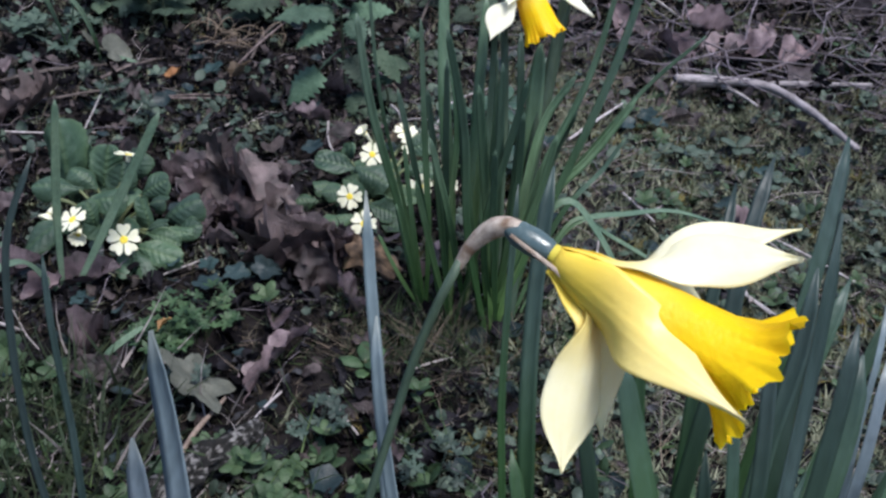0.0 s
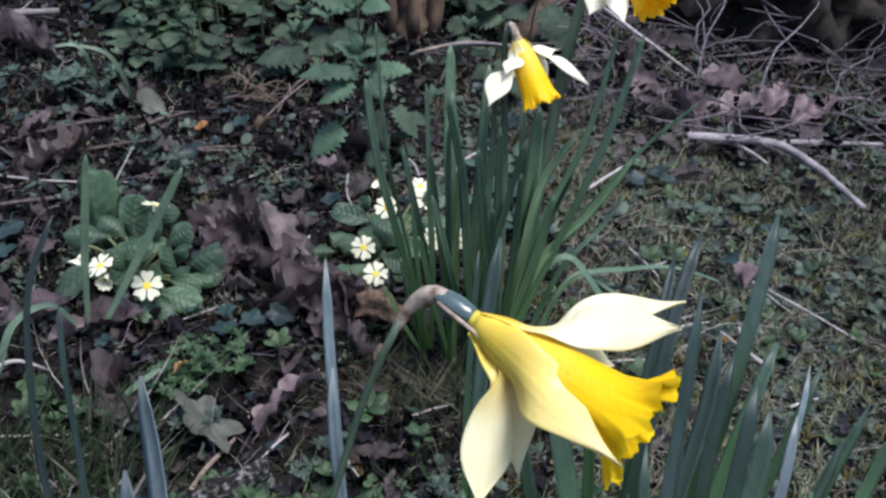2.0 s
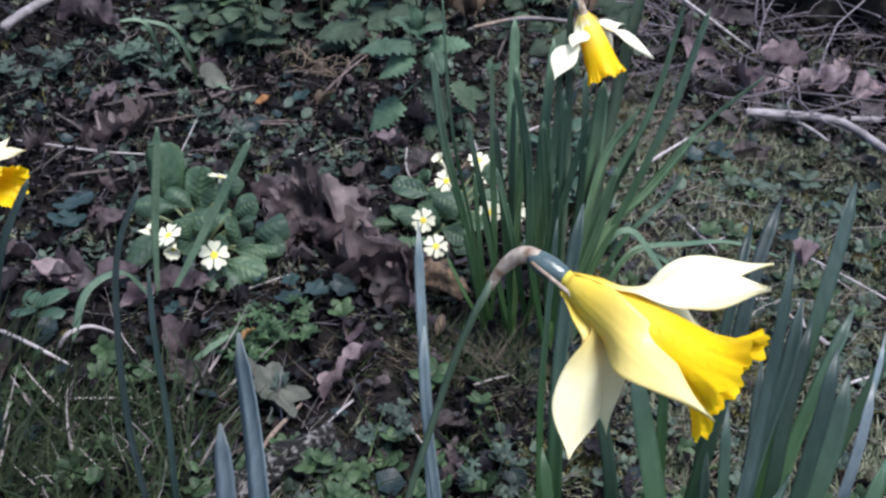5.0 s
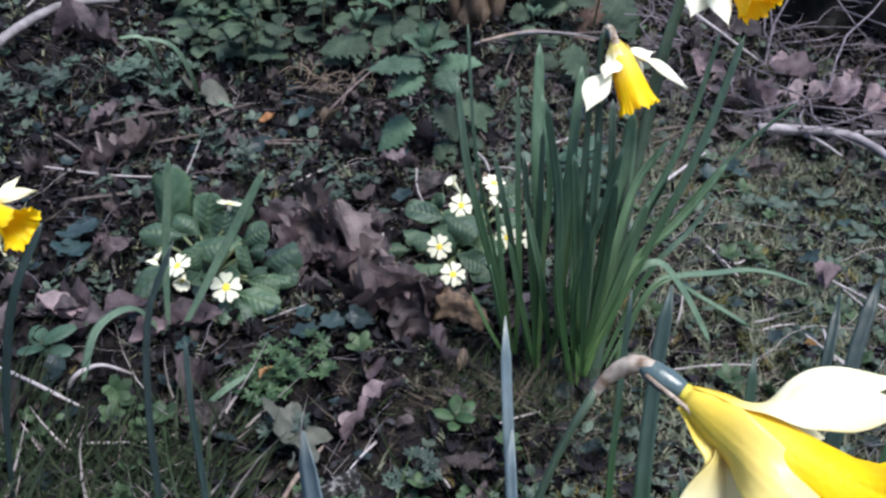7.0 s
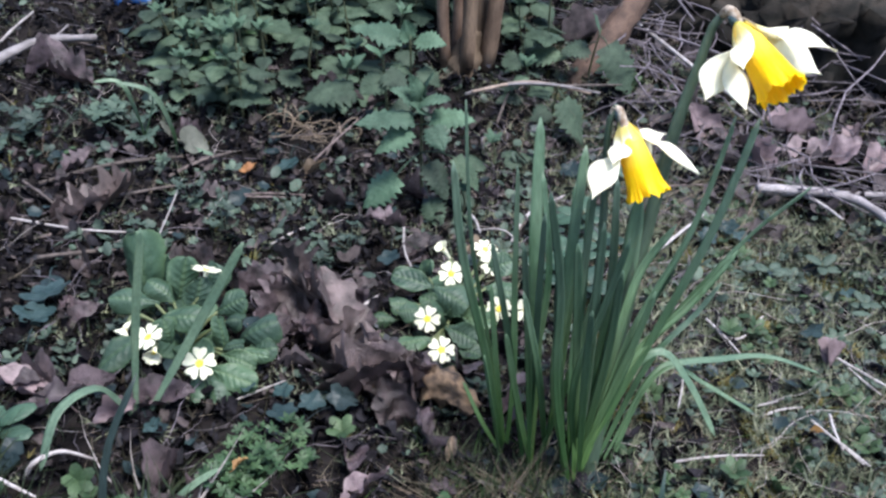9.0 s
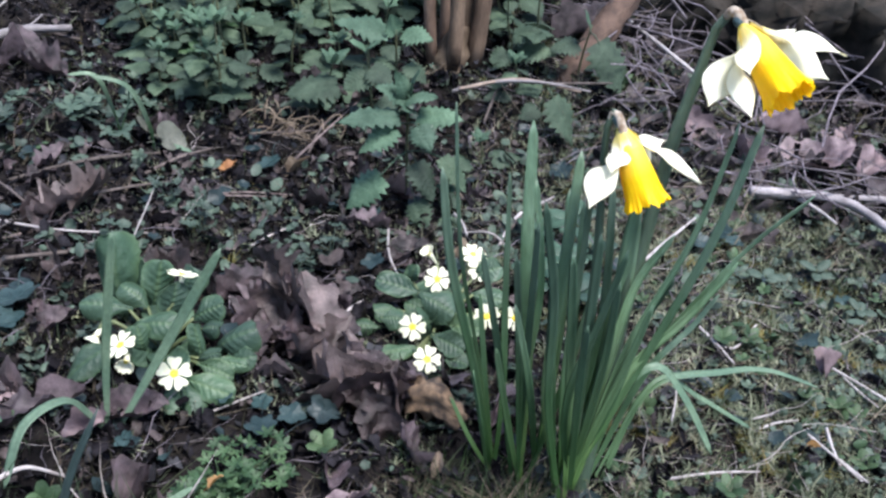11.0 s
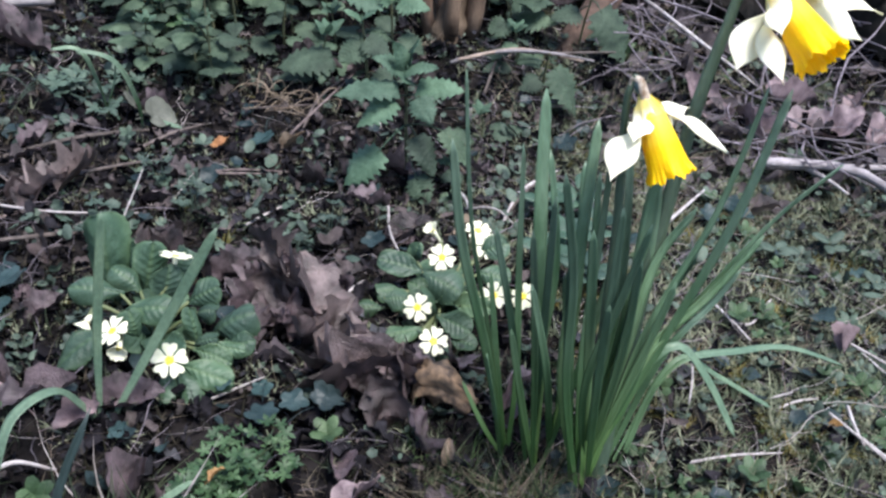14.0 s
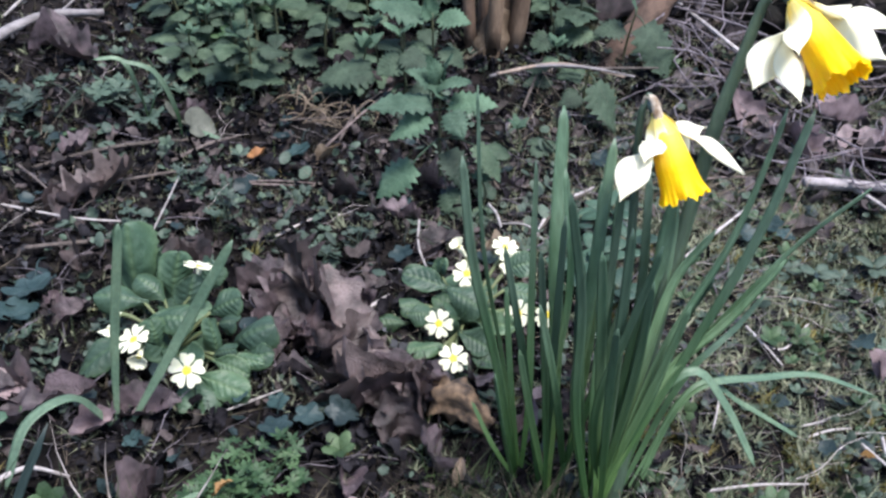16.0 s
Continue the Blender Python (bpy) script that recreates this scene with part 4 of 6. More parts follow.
def primrose(centre, leaves, flowers, label, bloom):
    """leaves: rows of base, tip and width of the blade, in world metres."""
    plant = thing("primrose", centre, label, "primrose", "primroses in the litter")
    c = Vector(centre)
    leaves = [(Vector(r[:3]), Vector(r[3:6]), r[6]) for r in leaves]
    for i in range(8):
        a, d = i * 0.8 + 0.3, 0.020 + 0.014 * ((i * 7) % 5) / 4
        out = Vector((math.cos(a), math.sin(a), 0))
        leaves.append((c + out * 0.008 + Vector((0, 0, 0.006)), c + out * (d + 0.012) + Vector((0, 0, 0.010 + 0.020 * ((i * 3) % 4) / 3)), 0.015 + 0.006 * (i % 3)))
    for start, tip, w in leaves:
        d = tip - start
        out = (Vector((rng.uniform(-0.8, 0.8), -0.55, 0.80)) + Vector((d.x, d.y, 0)) * 6).normalized()
        start = start - d * 0.22
        part("leaf_stalk", tube_geo([c, c.lerp(start, 0.6) + Vector((0, 0, 0.002)), start + d * 0.1], [0.0018, 0.0015, 0.0014], 6, 7), PRIM_STALK, plant)
        young = rng.uniform(0.0, 0.3) if tip.z > 0.07 else rng.uniform(0.2, 0.8)
        leaf = part("leaf", sheet_geo(start, tip, w * 1.1, out, primrose_leaf_shape, 36, 8, rng.uniform(-0.9, 0.25), rng.uniform(0.02, 0.22), edge=lambda u, v: 1 + 0.05 * math.sin(u * 80), quilt=0.00060, thick=0.0005, wave=0.06, seed=tip.x * 90), PRIM_LEAF, plant)
        across = [(q.index % 17 - 8) / 8 for q in leaf.data.vertices]
        foot(leaf, [min(1.0, 0.6 * young + 0.55 * math.exp(-(v * 9) ** 2) + 0.5 * abs(v) ** 5) for v in across])
    for place, face, kind in flowers:
        primrose_flower(plant, c + Vector((rng.uniform(-0.008, 0.008), rng.uniform(-0.008, 0.008), 0)), place, face, bloom if kind == "open" else bloom * 0.75, kind == "bell")
    return plant


primrose((-0.280, 0.811, 0.047), [
    (-0.329, 0.862, 0.058, -0.334, 0.866, 0.133, 0.036), (-0.313, 0.870, 0.070, -0.310, 0.872, 0.108, 0.019), (-0.298, 0.858, 0.071, -0.290, 0.864, 0.111, 0.027),
    (-0.272, 0.858, 0.080, -0.263, 0.864, 0.107, 0.027), (-0.312, 0.822, 0.086, -0.349, 0.820, 0.089, 0.022), (-0.277, 0.828, 0.078, -0.268, 0.834, 0.110, 0.026),
    (-0.290, 0.802, 0.084, -0.256, 0.798, 0.092, 0.024), (-0.287, 0.790, 0.070, -0.289, 0.788, 0.094, 0.020), (-0.248, 0.820, 0.086, -0.225, 0.820, 0.101, 0.023),
    (-0.240, 0.812, 0.080, -0.226, 0.806, 0.087, 0.017), (-0.222, 0.802, 0.068, -0.192, 0.798, 0.094, 0.027), (-0.238, 0.790, 0.066, -0.242, 0.790, 0.100, 0.015),
    (-0.235, 0.782, 0.072, -0.218, 0.778, 0.082, 0.013), (-0.230, 0.772, 0.072, -0.204, 0.766, 0.067, 0.017), (-0.222, 0.782, 0.070, -0.195, 0.776, 0.072, 0.012),
    (-0.236, 0.756, 0.068, -0.199, 0.748, 0.062, 0.022), (-0.240, 0.750, 0.066, -0.230, 0.730, 0.054, 0.021), (-0.254, 0.752, 0.064, -0.250, 0.728, 0.054, 0.020),
    (-0.304, 0.782, 0.076, -0.340, 0.758, 0.056, 0.024), (-0.214, 0.792, 0.060, -0.190, 0.786, 0.076, 0.020), (-0.262, 0.776, 0.070, -0.240, 0.762, 0.080, 0.022), (-0.300, 0.840, 0.080, -0.322, 0.846, 0.094, 0.022)],
    [((-0.245, 0.742, 0.085), (0.15, -0.85, 0.5), "open"), ((-0.2995, 0.776, 0.082), (-0.35, -0.35, 0.85), "open"), ((-0.293, 0.768, 0.072), (0.1, -0.8, -0.1), "bell"),
     ((-0.325, 0.791, 0.078), (-0.3, -0.6, -0.5), "bell"), ((-0.265, 0.842, 0.113), (0.12, 0.42, 1.0), "open")], "primrose with crinkled green leaves and pale yellow flowers", 0.0285)
primrose((-0.045, 0.890, 0.047), [
    (-0.070, 0.908, 0.074, -0.106, 0.912, 0.081, 0.022), (-0.100, 0.872, 0.056, -0.124, 0.868, 0.056, 0.016), (-0.094, 0.872, 0.066, -0.076, 0.868, 0.070, 0.020), (-0.058, 0.884, 0.084, -0.030, 0.874, 0.076, 0.030),
    (-0.044, 0.850, 0.066, -0.019, 0.840, 0.061, 0.022), (-0.012, 0.928, 0.086, 0.010, 0.930, 0.096, 0.022), (-0.012, 0.902, 0.080, 0.013, 0.898, 0.079, 0.022), (-0.064, 0.842, 0.056, -0.090, 0.832, 0.056, 0.018),
    (-0.057, 0.822, 0.056, -0.036, 0.812, 0.053, 0.017), (-0.056, 0.884, 0.076, -0.050, 0.872, 0.066, 0.018), (-0.034, 0.836, 0.054, -0.014, 0.828, 0.055, 0.017), (-0.072, 0.922, 0.078, -0.070, 0.920, 0.096, 0.014), (-0.086, 0.896, 0.060, -0.104, 0.886, 0.064, 0.020)],
    [((-0.049, 0.906, 0.091), (0.1, -0.85, 0.5), "open"), ((-0.066, 0.851, 0.074), (-0.05, -0.9, 0.45), "open"), ((-0.001, 0.884, 0.070), (0.05, -0.9, 0.4), "open"),
     ((-0.050, 0.816, 0.066), (0.15, -0.7, 0.7), "open"), ((-0.018, 0.945, 0.098), (0.2, -0.3, 0.9), "open"), ((0.024, 0.880, 0.074), (0.3, -0.8, 0.3), "open"),
     ((-0.059, 0.938, 0.098), (-0.5, -0.2, 0.8), "bell"), ((-0.010, 0.930, 0.092), (0.1, -0.7, 0.5), "open")], "primrose with a cluster of pale yellow flowers by the daffodils", 0.0255)

# ---- shrub, logs and branches ----


def twig(pts, r, mat):
    names = {"bleached straw": ("straw", "bleached pale straw lying on the leaf litter", "straw"), "twig bark": ("twig", "thin brown twig lying on the litter", "twig"),
             "grey branch bark": ("branch", "smooth grey fallen branch, slightly bent", "branch"), "broken wood": ("stick", "pale broken stick resting on the soil", "stick")}
    name, label, cat = names[mat.name]
    a = Vector(pts[0])
    long = sum((Vector(p) - Vector(q)).length for p, q in zip(pts, pts[1:]))
    if len(pts) == 2:
        b = Vector(pts[1])
        mid = (a + b) / 2 + Vector((rng.uniform(-1, 1), rng.uniform(-1, 1), rng.uniform(0, 1))) * long * 0.035
        pts = [a, mid, b]
    ob = part(name, tube_geo(pts, [r, r * 1.05, r * 0.9, r * 0.6], 8, 18, 0.35), mat, None)
    return tagged(ob, label, cat, cat + " on the ground")


twig([(-0.051, 1.308, 0.120), (0.024, 1.340, 0.127), (0.101, 1.327, 0.122)], 0.0022, WOOD)
twig([(-0.060, 1.318, 0.112), (-0.010, 1.330, 0.124), (0.050, 1.322, 0.132), (0.112, 1.318, 0.127)], 0.0022, GREY)
twig([(0.024, 1.326, 0.129), (0.060, 1.329, 0.129), (0.142, 1.354, 0.127)], 0.0018, BARK)
twig([(0.331, 1.268, 0.029), (0.450, 1.300, 0.021), (0.594, 1.309, 0.022)], 0.0043, GREY)
twig([(0.314, 1.245, 0.045), (0.405, 1.272, 0.034), (0.446, 1.258, 0.032), (0.476, 1.200, 0.029), (0.503, 1.095, 0.028)], 0.0058, GREY)
twig([(-0.705, 1.285, 0.091), (-0.686, 1.346, 0.103), (-0.650, 1.392, 0.114), (-0.577, 1.412, 0.119)], 0.0069, GREY)
twig([(0.378, 1.278, 0.027), (0.420, 1.227, 0.020)], 0.0024, STRAW)
twig([(-0.570, 1.018, 0.052), (-0.431, 0.985, 0.060), (-0.352, 1.008, 0.052)], 0.0013, STRAW)
twig([(-0.352, 0.955, 0.068), (-0.369, 1.102, 0.068)], 0.0009, STRAW)
twig([(-0.353, 1.086, 0.054), (-0.228, 1.108, 0.054)], 0.0013, BARK)
twig([(-0.392, 1.127, 0.058), (-0.336, 1.203, 0.060)], 0.0021, BARK)
twig([(-0.245, 1.003, 0.050), (-0.217, 1.032, 0.056), (-0.191, 1.059, 0.050)], 0.0012, STRAW)
twig([(-0.110, 1.064, 0.052), (-0.100, 0.988, 0.060), (-0.087, 0.962, 0.052)], 0.0013, STRAW)
twig([(-0.132, 0.886, 0.058), (-0.117, 0.910, 0.058)], 0.0014, STRAW)
twig([(0.157, 1.029, 0.057), (0.237, 1.172, 0.040)], 0.0018, STRAW)
twig([(0.143, 0.713, 0.049), (0.228, 0.752, 0.032)], 0.0012, STRAW)
twig([(0.283, 0.814, 0.025), (0.320, 0.770, 0.016)], 0.0014, STRAW)
twig([(0.305, 0.831, 0.020), (0.304, 0.782, 0.020)], 0.0014, STRAW)
twig([(0.009, 1.041, 0.054), (0.023, 1.076, 0.068), (0.071, 1.167, 0.054)], 0.0019, STRAW)
twig([(0.010, 1.045, 0.056), (0.030, 1.075, 0.072), (0.060, 1.120, 0.070)], 0.0013, BARK)
twig([(-0.030, 1.060, 0.056), (0.000, 1.045, 0.066), (0.020, 1.030, 0.058)], 0.0011, STRAW)
twig([(-0.041, 1.088, 0.063), (-0.025, 1.042, 0.063)], 0.0016, STRAW)
twig([(-0.016, 1.299, 0.083), (0.000, 1.389, 0.103)], 0.0018, BARK)
twig([(0.184, 1.630, 0.129), (0.254, 1.464, 0.119), (0.360, 1.471, 0.049)], 0.0027, STRAW)
twig([(-0.224, 1.204, 0.056), (-0.213, 1.256, 0.076), (-0.179, 1.350, 0.080)], 0.0017, BARK)
twig([(-0.216, 0.737, 0.054), (-0.180, 0.769, 0.054)], 0.0009, STRAW)
twig([(-0.428, 0.651, 0.057), (-0.361, 0.604, 0.078), (-0.324, 0.603, 0.057)], 0.0018, STRAW)
twig([(-0.345, 0.625, 0.055), (-0.334, 0.624, 0.073), (-0.321, 0.637, 0.073), (-0.301, 0.651, 0.055)], 0.0019, STRAW)
twig([(-0.152, 0.492, 0.058), (-0.130, 0.578, 0.058)], 0.0021, WOOD)
twig([(0.339, 0.942, 0.009), (0.430, 0.848, 0.001)], 0.0013, STRAW)
twig([(0.298, 0.797, 0.021), (0.325, 0.770, 0.015)], 0.0014, STRAW)
twig([(0.329, 0.718, 0.013), (0.360, 0.740, 0.008)], 0.0013, STRAW)
twig([(0.277, 0.993, 0.017), (0.231, 0.919, 0.035), (0.208, 0.942, 0.034)], 0.0012, STRAW)
twig([(0.207, 0.945, 0.039), (0.234, 0.899, 0.032)], 0.0012, STRAW)
twig([(0.176, 1.209, 0.050), (0.262, 1.266, 0.035)], 0.0014, BARK)
twig([(-0.719, 1.416, 0.100), (-0.703, 1.499, 0.120)], 0.0018, STRAW)
twig([(-0.549, 1.087, 0.058), (-0.479, 1.027, 0.058)], 0.0014, BARK)
twig([(-0.447, 1.021, 0.048), (-0.516, 0.954, 0.048)], 0.0019, BARK)
twig([(-0.091, 0.587, 0.058), (-0.108, 0.551, 0.058)], 0.0009, STRAW)
twig([(0.276, 0.856, 0.019), (0.230, 0.819, 0.030)], 0.0011, STRAW)
twig([(0.239, 0.811, 0.028), (0.283, 0.841, 0.018)], 0.0011, STRAW)
twig([(0.350, 0.927, 0.007), (0.373, 0.889, 0.004)], 0.0012, STRAW)
twig([(0.173, 0.863, 0.043), (0.150, 0.757, 0.047)], 0.0009, STRAW)
twig([(-0.536, 1.093, 0.052), (-0.462, 1.145, 0.060), (-0.364, 1.203, 0.054)], 0.0023, BARK)
twig([(-0.448, 1.057, 0.058), (-0.358, 1.114, 0.058)], 0.0016, BARK)
twig([(-0.326, 1.086, 0.056), (-0.221, 1.110, 0.056)], 0.0012, BARK)
twig([(-0.672, 1.431, 0.107), (-0.568, 1.413, 0.103)], 0.0021, BARK)
twig([(-0.648, 1.371, 0.099), (-0.634, 1.454, 0.119)], 0.0016, GREY)
twig([(-0.295, 1.225, 0.072), (-0.218, 1.246, 0.075)], 0.0010, BARK)
twig([(-0.242, 1.174, 0.057), (-0.212, 1.207, 0.081), (-0.176, 1.344, 0.082)], 0.0013, BARK)
twig([(-0.464, 0.927, 0.058), (-0.384, 0.956, 0.058)], 0.0020, BARK)
twig([(-0.286, 0.482, 0.058), (-0.240, 0.493, 0.058)], 0.0009, STRAW)
twig([(-0.305, 0.563, 0.058), (-0.262, 0.569, 0.058)], 0.0009, STRAW)
twig([(-0.002, 0.622, 0.053), (0.033, 0.642, 0.053)], 0.0009, STRAW)
twig([(-0.056, 0.584, 0.058), (-0.032, 0.545, 0.058)], 0.0011, STRAW)


def shrub():
    ob = thing("shrub", (-0.060, 1.46, ground_z(-0.06, 1.46)), "bare shrub with several brown stems from one base", "shrub")
    z = ground_z(-0.06, 1.46) - 0.01
    part("root_base", tube_geo([(-0.068, 1.455, z - 0.01), (-0.065, 1.46, z + 0.03), (-0.06, 1.465, z + 0.06)], [0.026, 0.021, 0.012], 14, 10, 0.4), SHRUB, ob)
    for dx, dy, tx, ty, r in ((-0.022, 0.0, -0.045, 0.02, 0.0070), (0.0, -0.014, -0.004, 0.0, 0.0085), (0.020, 0.004, 0.030, 0.03, 0.0095), (0.008, 0.022, 0.012, 0.06, 0.0080), (-0.010, 0.020, -0.03, 0.07, 0.0070)):
        x, y = -0.064 + dx, 1.455 + dy
        part("stem", tube_geo([(x + 0.3 * dx, y, z), (x + dx * 0.6, y, z + 0.06), (x + tx * 0.6, y + ty * 0.5, z + 0.22), (x + tx * 1.5, y + ty, z + 0.55), (x + tx * 3, y + ty * 2, z + 0.95)],
                              [r * 1.25, r, r * 0.85, r * 0.5], 10, 24, 0.25), SHRUB, ob)


shrub()


def log(name, pts, radii, mat, label, cat, wobble=0.5, sides=22, n=44):
    return tagged(part(name, tube_geo(pts, radii, sides, n, wobble), mat, None), label, cat)


log("tree_stem", [(0.075, 1.43, 0.07), (0.13, 1.50, 0.13), (0.20, 1.60, 0.22), (0.30, 1.72, 0.38), (0.38, 1.85, 0.60)], [0.020, 0.018, 0.017, 0.015], RED_BARK, "leaning reddish-brown stem with smooth bark", "stem", 0.3)
log("log", [(0.22, 1.80, 0.10), (0.42, 1.73, 0.11), (0.75, 1.72, 0.09), (1.5, 1.72, 0.07)], [0.08, 0.12, 0.13, 0.13], LOG, "dark rotting log behind the brush pile", "log", 1.0, 30, 70)
log("bark_piece", [(-0.175, 0.430, 0.060), (-0.135, 0.495, 0.067), (-0.100, 0.545, 0.063)], [0.008, 0.0115, 0.0095, 0.005], FLAKY, "rotten branch piece with flaking grey bark", "bark", 1.0, 24, 60)
log("wood_chunk", [
(-0.067, 0.785, 0.058), (-0.044, 0.767, 0.064), (-0.027, 0.756, 0.062), (-0.015, 0.749, 0.056)
], [0.006, 0.013, 0.010, 0.005], ORANGE_WOOD, "chunk of rotten orange-brown wood in the litter", "wood", 1.6, 18, 30)
tagged(part("plastic_scrap", tube_geo([(-0.60, 1.548, 0.126), (-0.57, 1.552, 0.130), (-0.535, 1.556, 0.127)], [0.004, 0.008, 0.006], 8, 12, 0.9, 0.4), BLUE, None), "scrap of crumpled blue plastic on the soil", "plastic")

# ---- single dead leaves ----
leaf_count = 0


def dead_leaf(name, x, y, z, size, rot, tilt, mat, outline, label, curl=0.3):
    global leaf_count
    leaf_count += 1
    geo = crumpled_geo(size * 1.1, 0.36 if outline is oak_outline else 0.08, curl, leaf_count * 1.3, size * 0.3, slim=0.80 if outline is oak_outline else 0.6,
                       fold=(0.15, 0.9, 0.5, 1.3, 0.3)[leaf_count % 5], torn=(0.0, 0.7, 0.0, 0.0, 0.5, 0.0, 0.8)[leaf_count % 7])
    m = Matrix.Translation((x, y, max(z, ground_z(x, y) + 0.004))) @ Euler((radians(tilt * math.sin(leaf_count * 2.1)), radians(-tilt), radians(rot))).to_matrix().to_4x4()
    ob = part(name, moved(geo, m), mat, None)
    return tagged(ob, label, "dead leaf", "dead leaves on the ground")


for row in [
(-0.130, 1.049, 0.058, 0.043, 200, 20),
(-0.593, 1.344, 0.085, 0.062, 170, 10),
]:
    dead_leaf("oak_leaf", *row, DEAD, oak_outline, "curled brown lobed oak leaf lying in litter", 0.4)
for row in [
(-0.090, 0.769, 0.060, 0.068, 20, 15),
(-0.123, 0.761, 0.056, 0.058, 200, 20),
(-0.069, 0.796, 0.060, 0.050, 300, 25),
(-0.331, 0.720, 0.060, 0.044, 30, 20),
(-0.273, 0.728, 0.054, 0.054, 0, 20),
(-0.627, 1.365, 0.087, 0.067, 20, 10),
(-0.463, 1.019, 0.058, 0.052, 100, 20),
(-0.096, 0.640, 0.058, 0.030, 300, 30),
(0.121, 1.525, 0.139, 0.093, 0, 40),
(-0.161, 1.358, 0.086, 0.069, 50, 15),
(-0.227, 1.337, 0.081, 0.061, 0, 15),
(-0.344, 1.033, 0.054, 0.038, 0, 20),
(-0.130, 0.915, 0.058, 0.033, 0, 20),
]:
    dead_leaf("dead_leaf", *row, DEAD, plain_outline, "crumpled dark brown dead leaf in the litter", 0.5)
for row in [
(-0.024, 0.561, 0.056, 0.043, 10, 8),
(-0.226, 0.596, 0.054, 0.052, 160, 10),
(-0.369, 0.585, 0.058, 0.043, 70, 30),
(-0.085, 1.003, 0.060, 0.047, 0, 25),
(-0.009, 0.533, 0.054, 0.038, 80, 10),
(0.306, 1.175, 0.014, 0.043, 0, 20),
(-0.229, 0.592, 0.056, 0.040, 0, 10),
]:
    dead_leaf("dead_leaf", *row, DEAD, plain_outline, "flat dull brown dead leaf on the soil", 0.15)
for row in [
(-0.177, 0.789, 0.054, 0.030, 10, 10),
(-0.401, 0.728, 0.058, 0.046, 0, 20),
(-0.353, 0.710, 0.064, 0.042, 10, 20),
(-0.422, 0.695, 0.062, 0.044, 80, 25),
(-0.366, 0.690, 0.060, 0.034, 250, 35),
(-0.386, 0.602, 0.058, 0.038, 120, 15),
]:
    dead_leaf("dead_leaf", *row, PINK_DEAD, plain_outline, "pinkish brown dry leaf with curled edges", 0.2)
for row in [
(-0.093, 0.641, 0.060, 0.042, 40, 25),
(0.421, 1.384, 0.023, 0.124, 10, 20),
(0.399, 1.453, 0.034, 0.085, 200, 30),
(0.485, 1.459, 0.029, 0.078, 70, 20),
(0.330, 1.360, 0.030, 0.070, 120, 30),
(0.520, 1.400, 0.030, 0.080, 40, 20),
]:
    dead_leaf("dead_leaf", *row, MAUVE_DEAD, plain_outline, "pale mauve dry leaf folded along its midrib", 0.25)
for row in [
(0.270, 1.391, 0.056, 0.076, 150, 35),
(0.010, 0.752, 0.062, 0.040, 80, 45),
(0.028, 0.779, 0.060, 0.036, 200, 30),
(0.340, 0.937, 0.013, 0.030, 50, 30),
(-0.385, 0.722, 0.060, 0.056, 170, 18),
(-0.300, 0.700, 0.058, 0.034, 20, 25),
]:
    dead_leaf("dead_leaf", *row, MAUVE_DEAD, plain_outline, "pale curled dry leaf on the litter", 0.7)
for row in [
(-0.106, 0.605, 0.062, 0.034, 60, 40),
]:
    dead_leaf("dead_leaf", *row, MAUVE_DEAD, plain_outline, "tightly rolled pale pinkish dead leaf", 1.3)
for row in [
(-0.033, 0.691, 0.062, 0.018, 80, 50),
(-0.227, 1.174, 0.062, 0.031, 20, 40),
(-0.023, 1.004, 0.058, 0.036, 0, 20),
]:
    dead_leaf("dead_leaf", *row, TAN_DEAD, plain_outline, "small tan dry leaf scrap on litter", 0.5)
for row in [
(-0.305, 1.157, 0.060, 0.025, 0, 30),
(-0.461, 1.418, 0.110, 0.030, 10, 20),
(-0.184, 0.632, 0.082, 0.012, 40, 20),
(0.285, 0.800, 0.022, 0.012, 0, 20),
]:
    dead_leaf("dead_leaf", *row, ORANGE_DEAD, plain_outline, "small orange-brown dead leaf on soil", 0.4)

for row in [
    (-0.156, 0.846, 0.086, 0.062, 120, 38), (-0.190, 0.872, 0.082, 0.056, 135, 62), (-0.172, 0.862, 0.074, 0.050, 300, 40), (-0.128, 0.812, 0.078, 0.052, 60, 34), (-0.100, 0.770, 0.072, 0.050, 15, 26), (-0.150, 0.800, 0.074, 0.046, 250, 45),
    (-0.112, 0.790, 0.080, 0.044, 170, 58), (-0.070, 0.765, 0.070, 0.046, 100, 40), (-0.130, 0.770, 0.070, 0.048, 320, 30), (-0.425, 1.050, 0.068, 0.058, 70, 14), (-0.446, 1.022, 0.066, 0.050, 30, 20)]:
    dead_leaf("oak_leaf", *row, OAK_DEAD, oak_outline, "reddish brown oak leaf curling up from litter", 0.4)

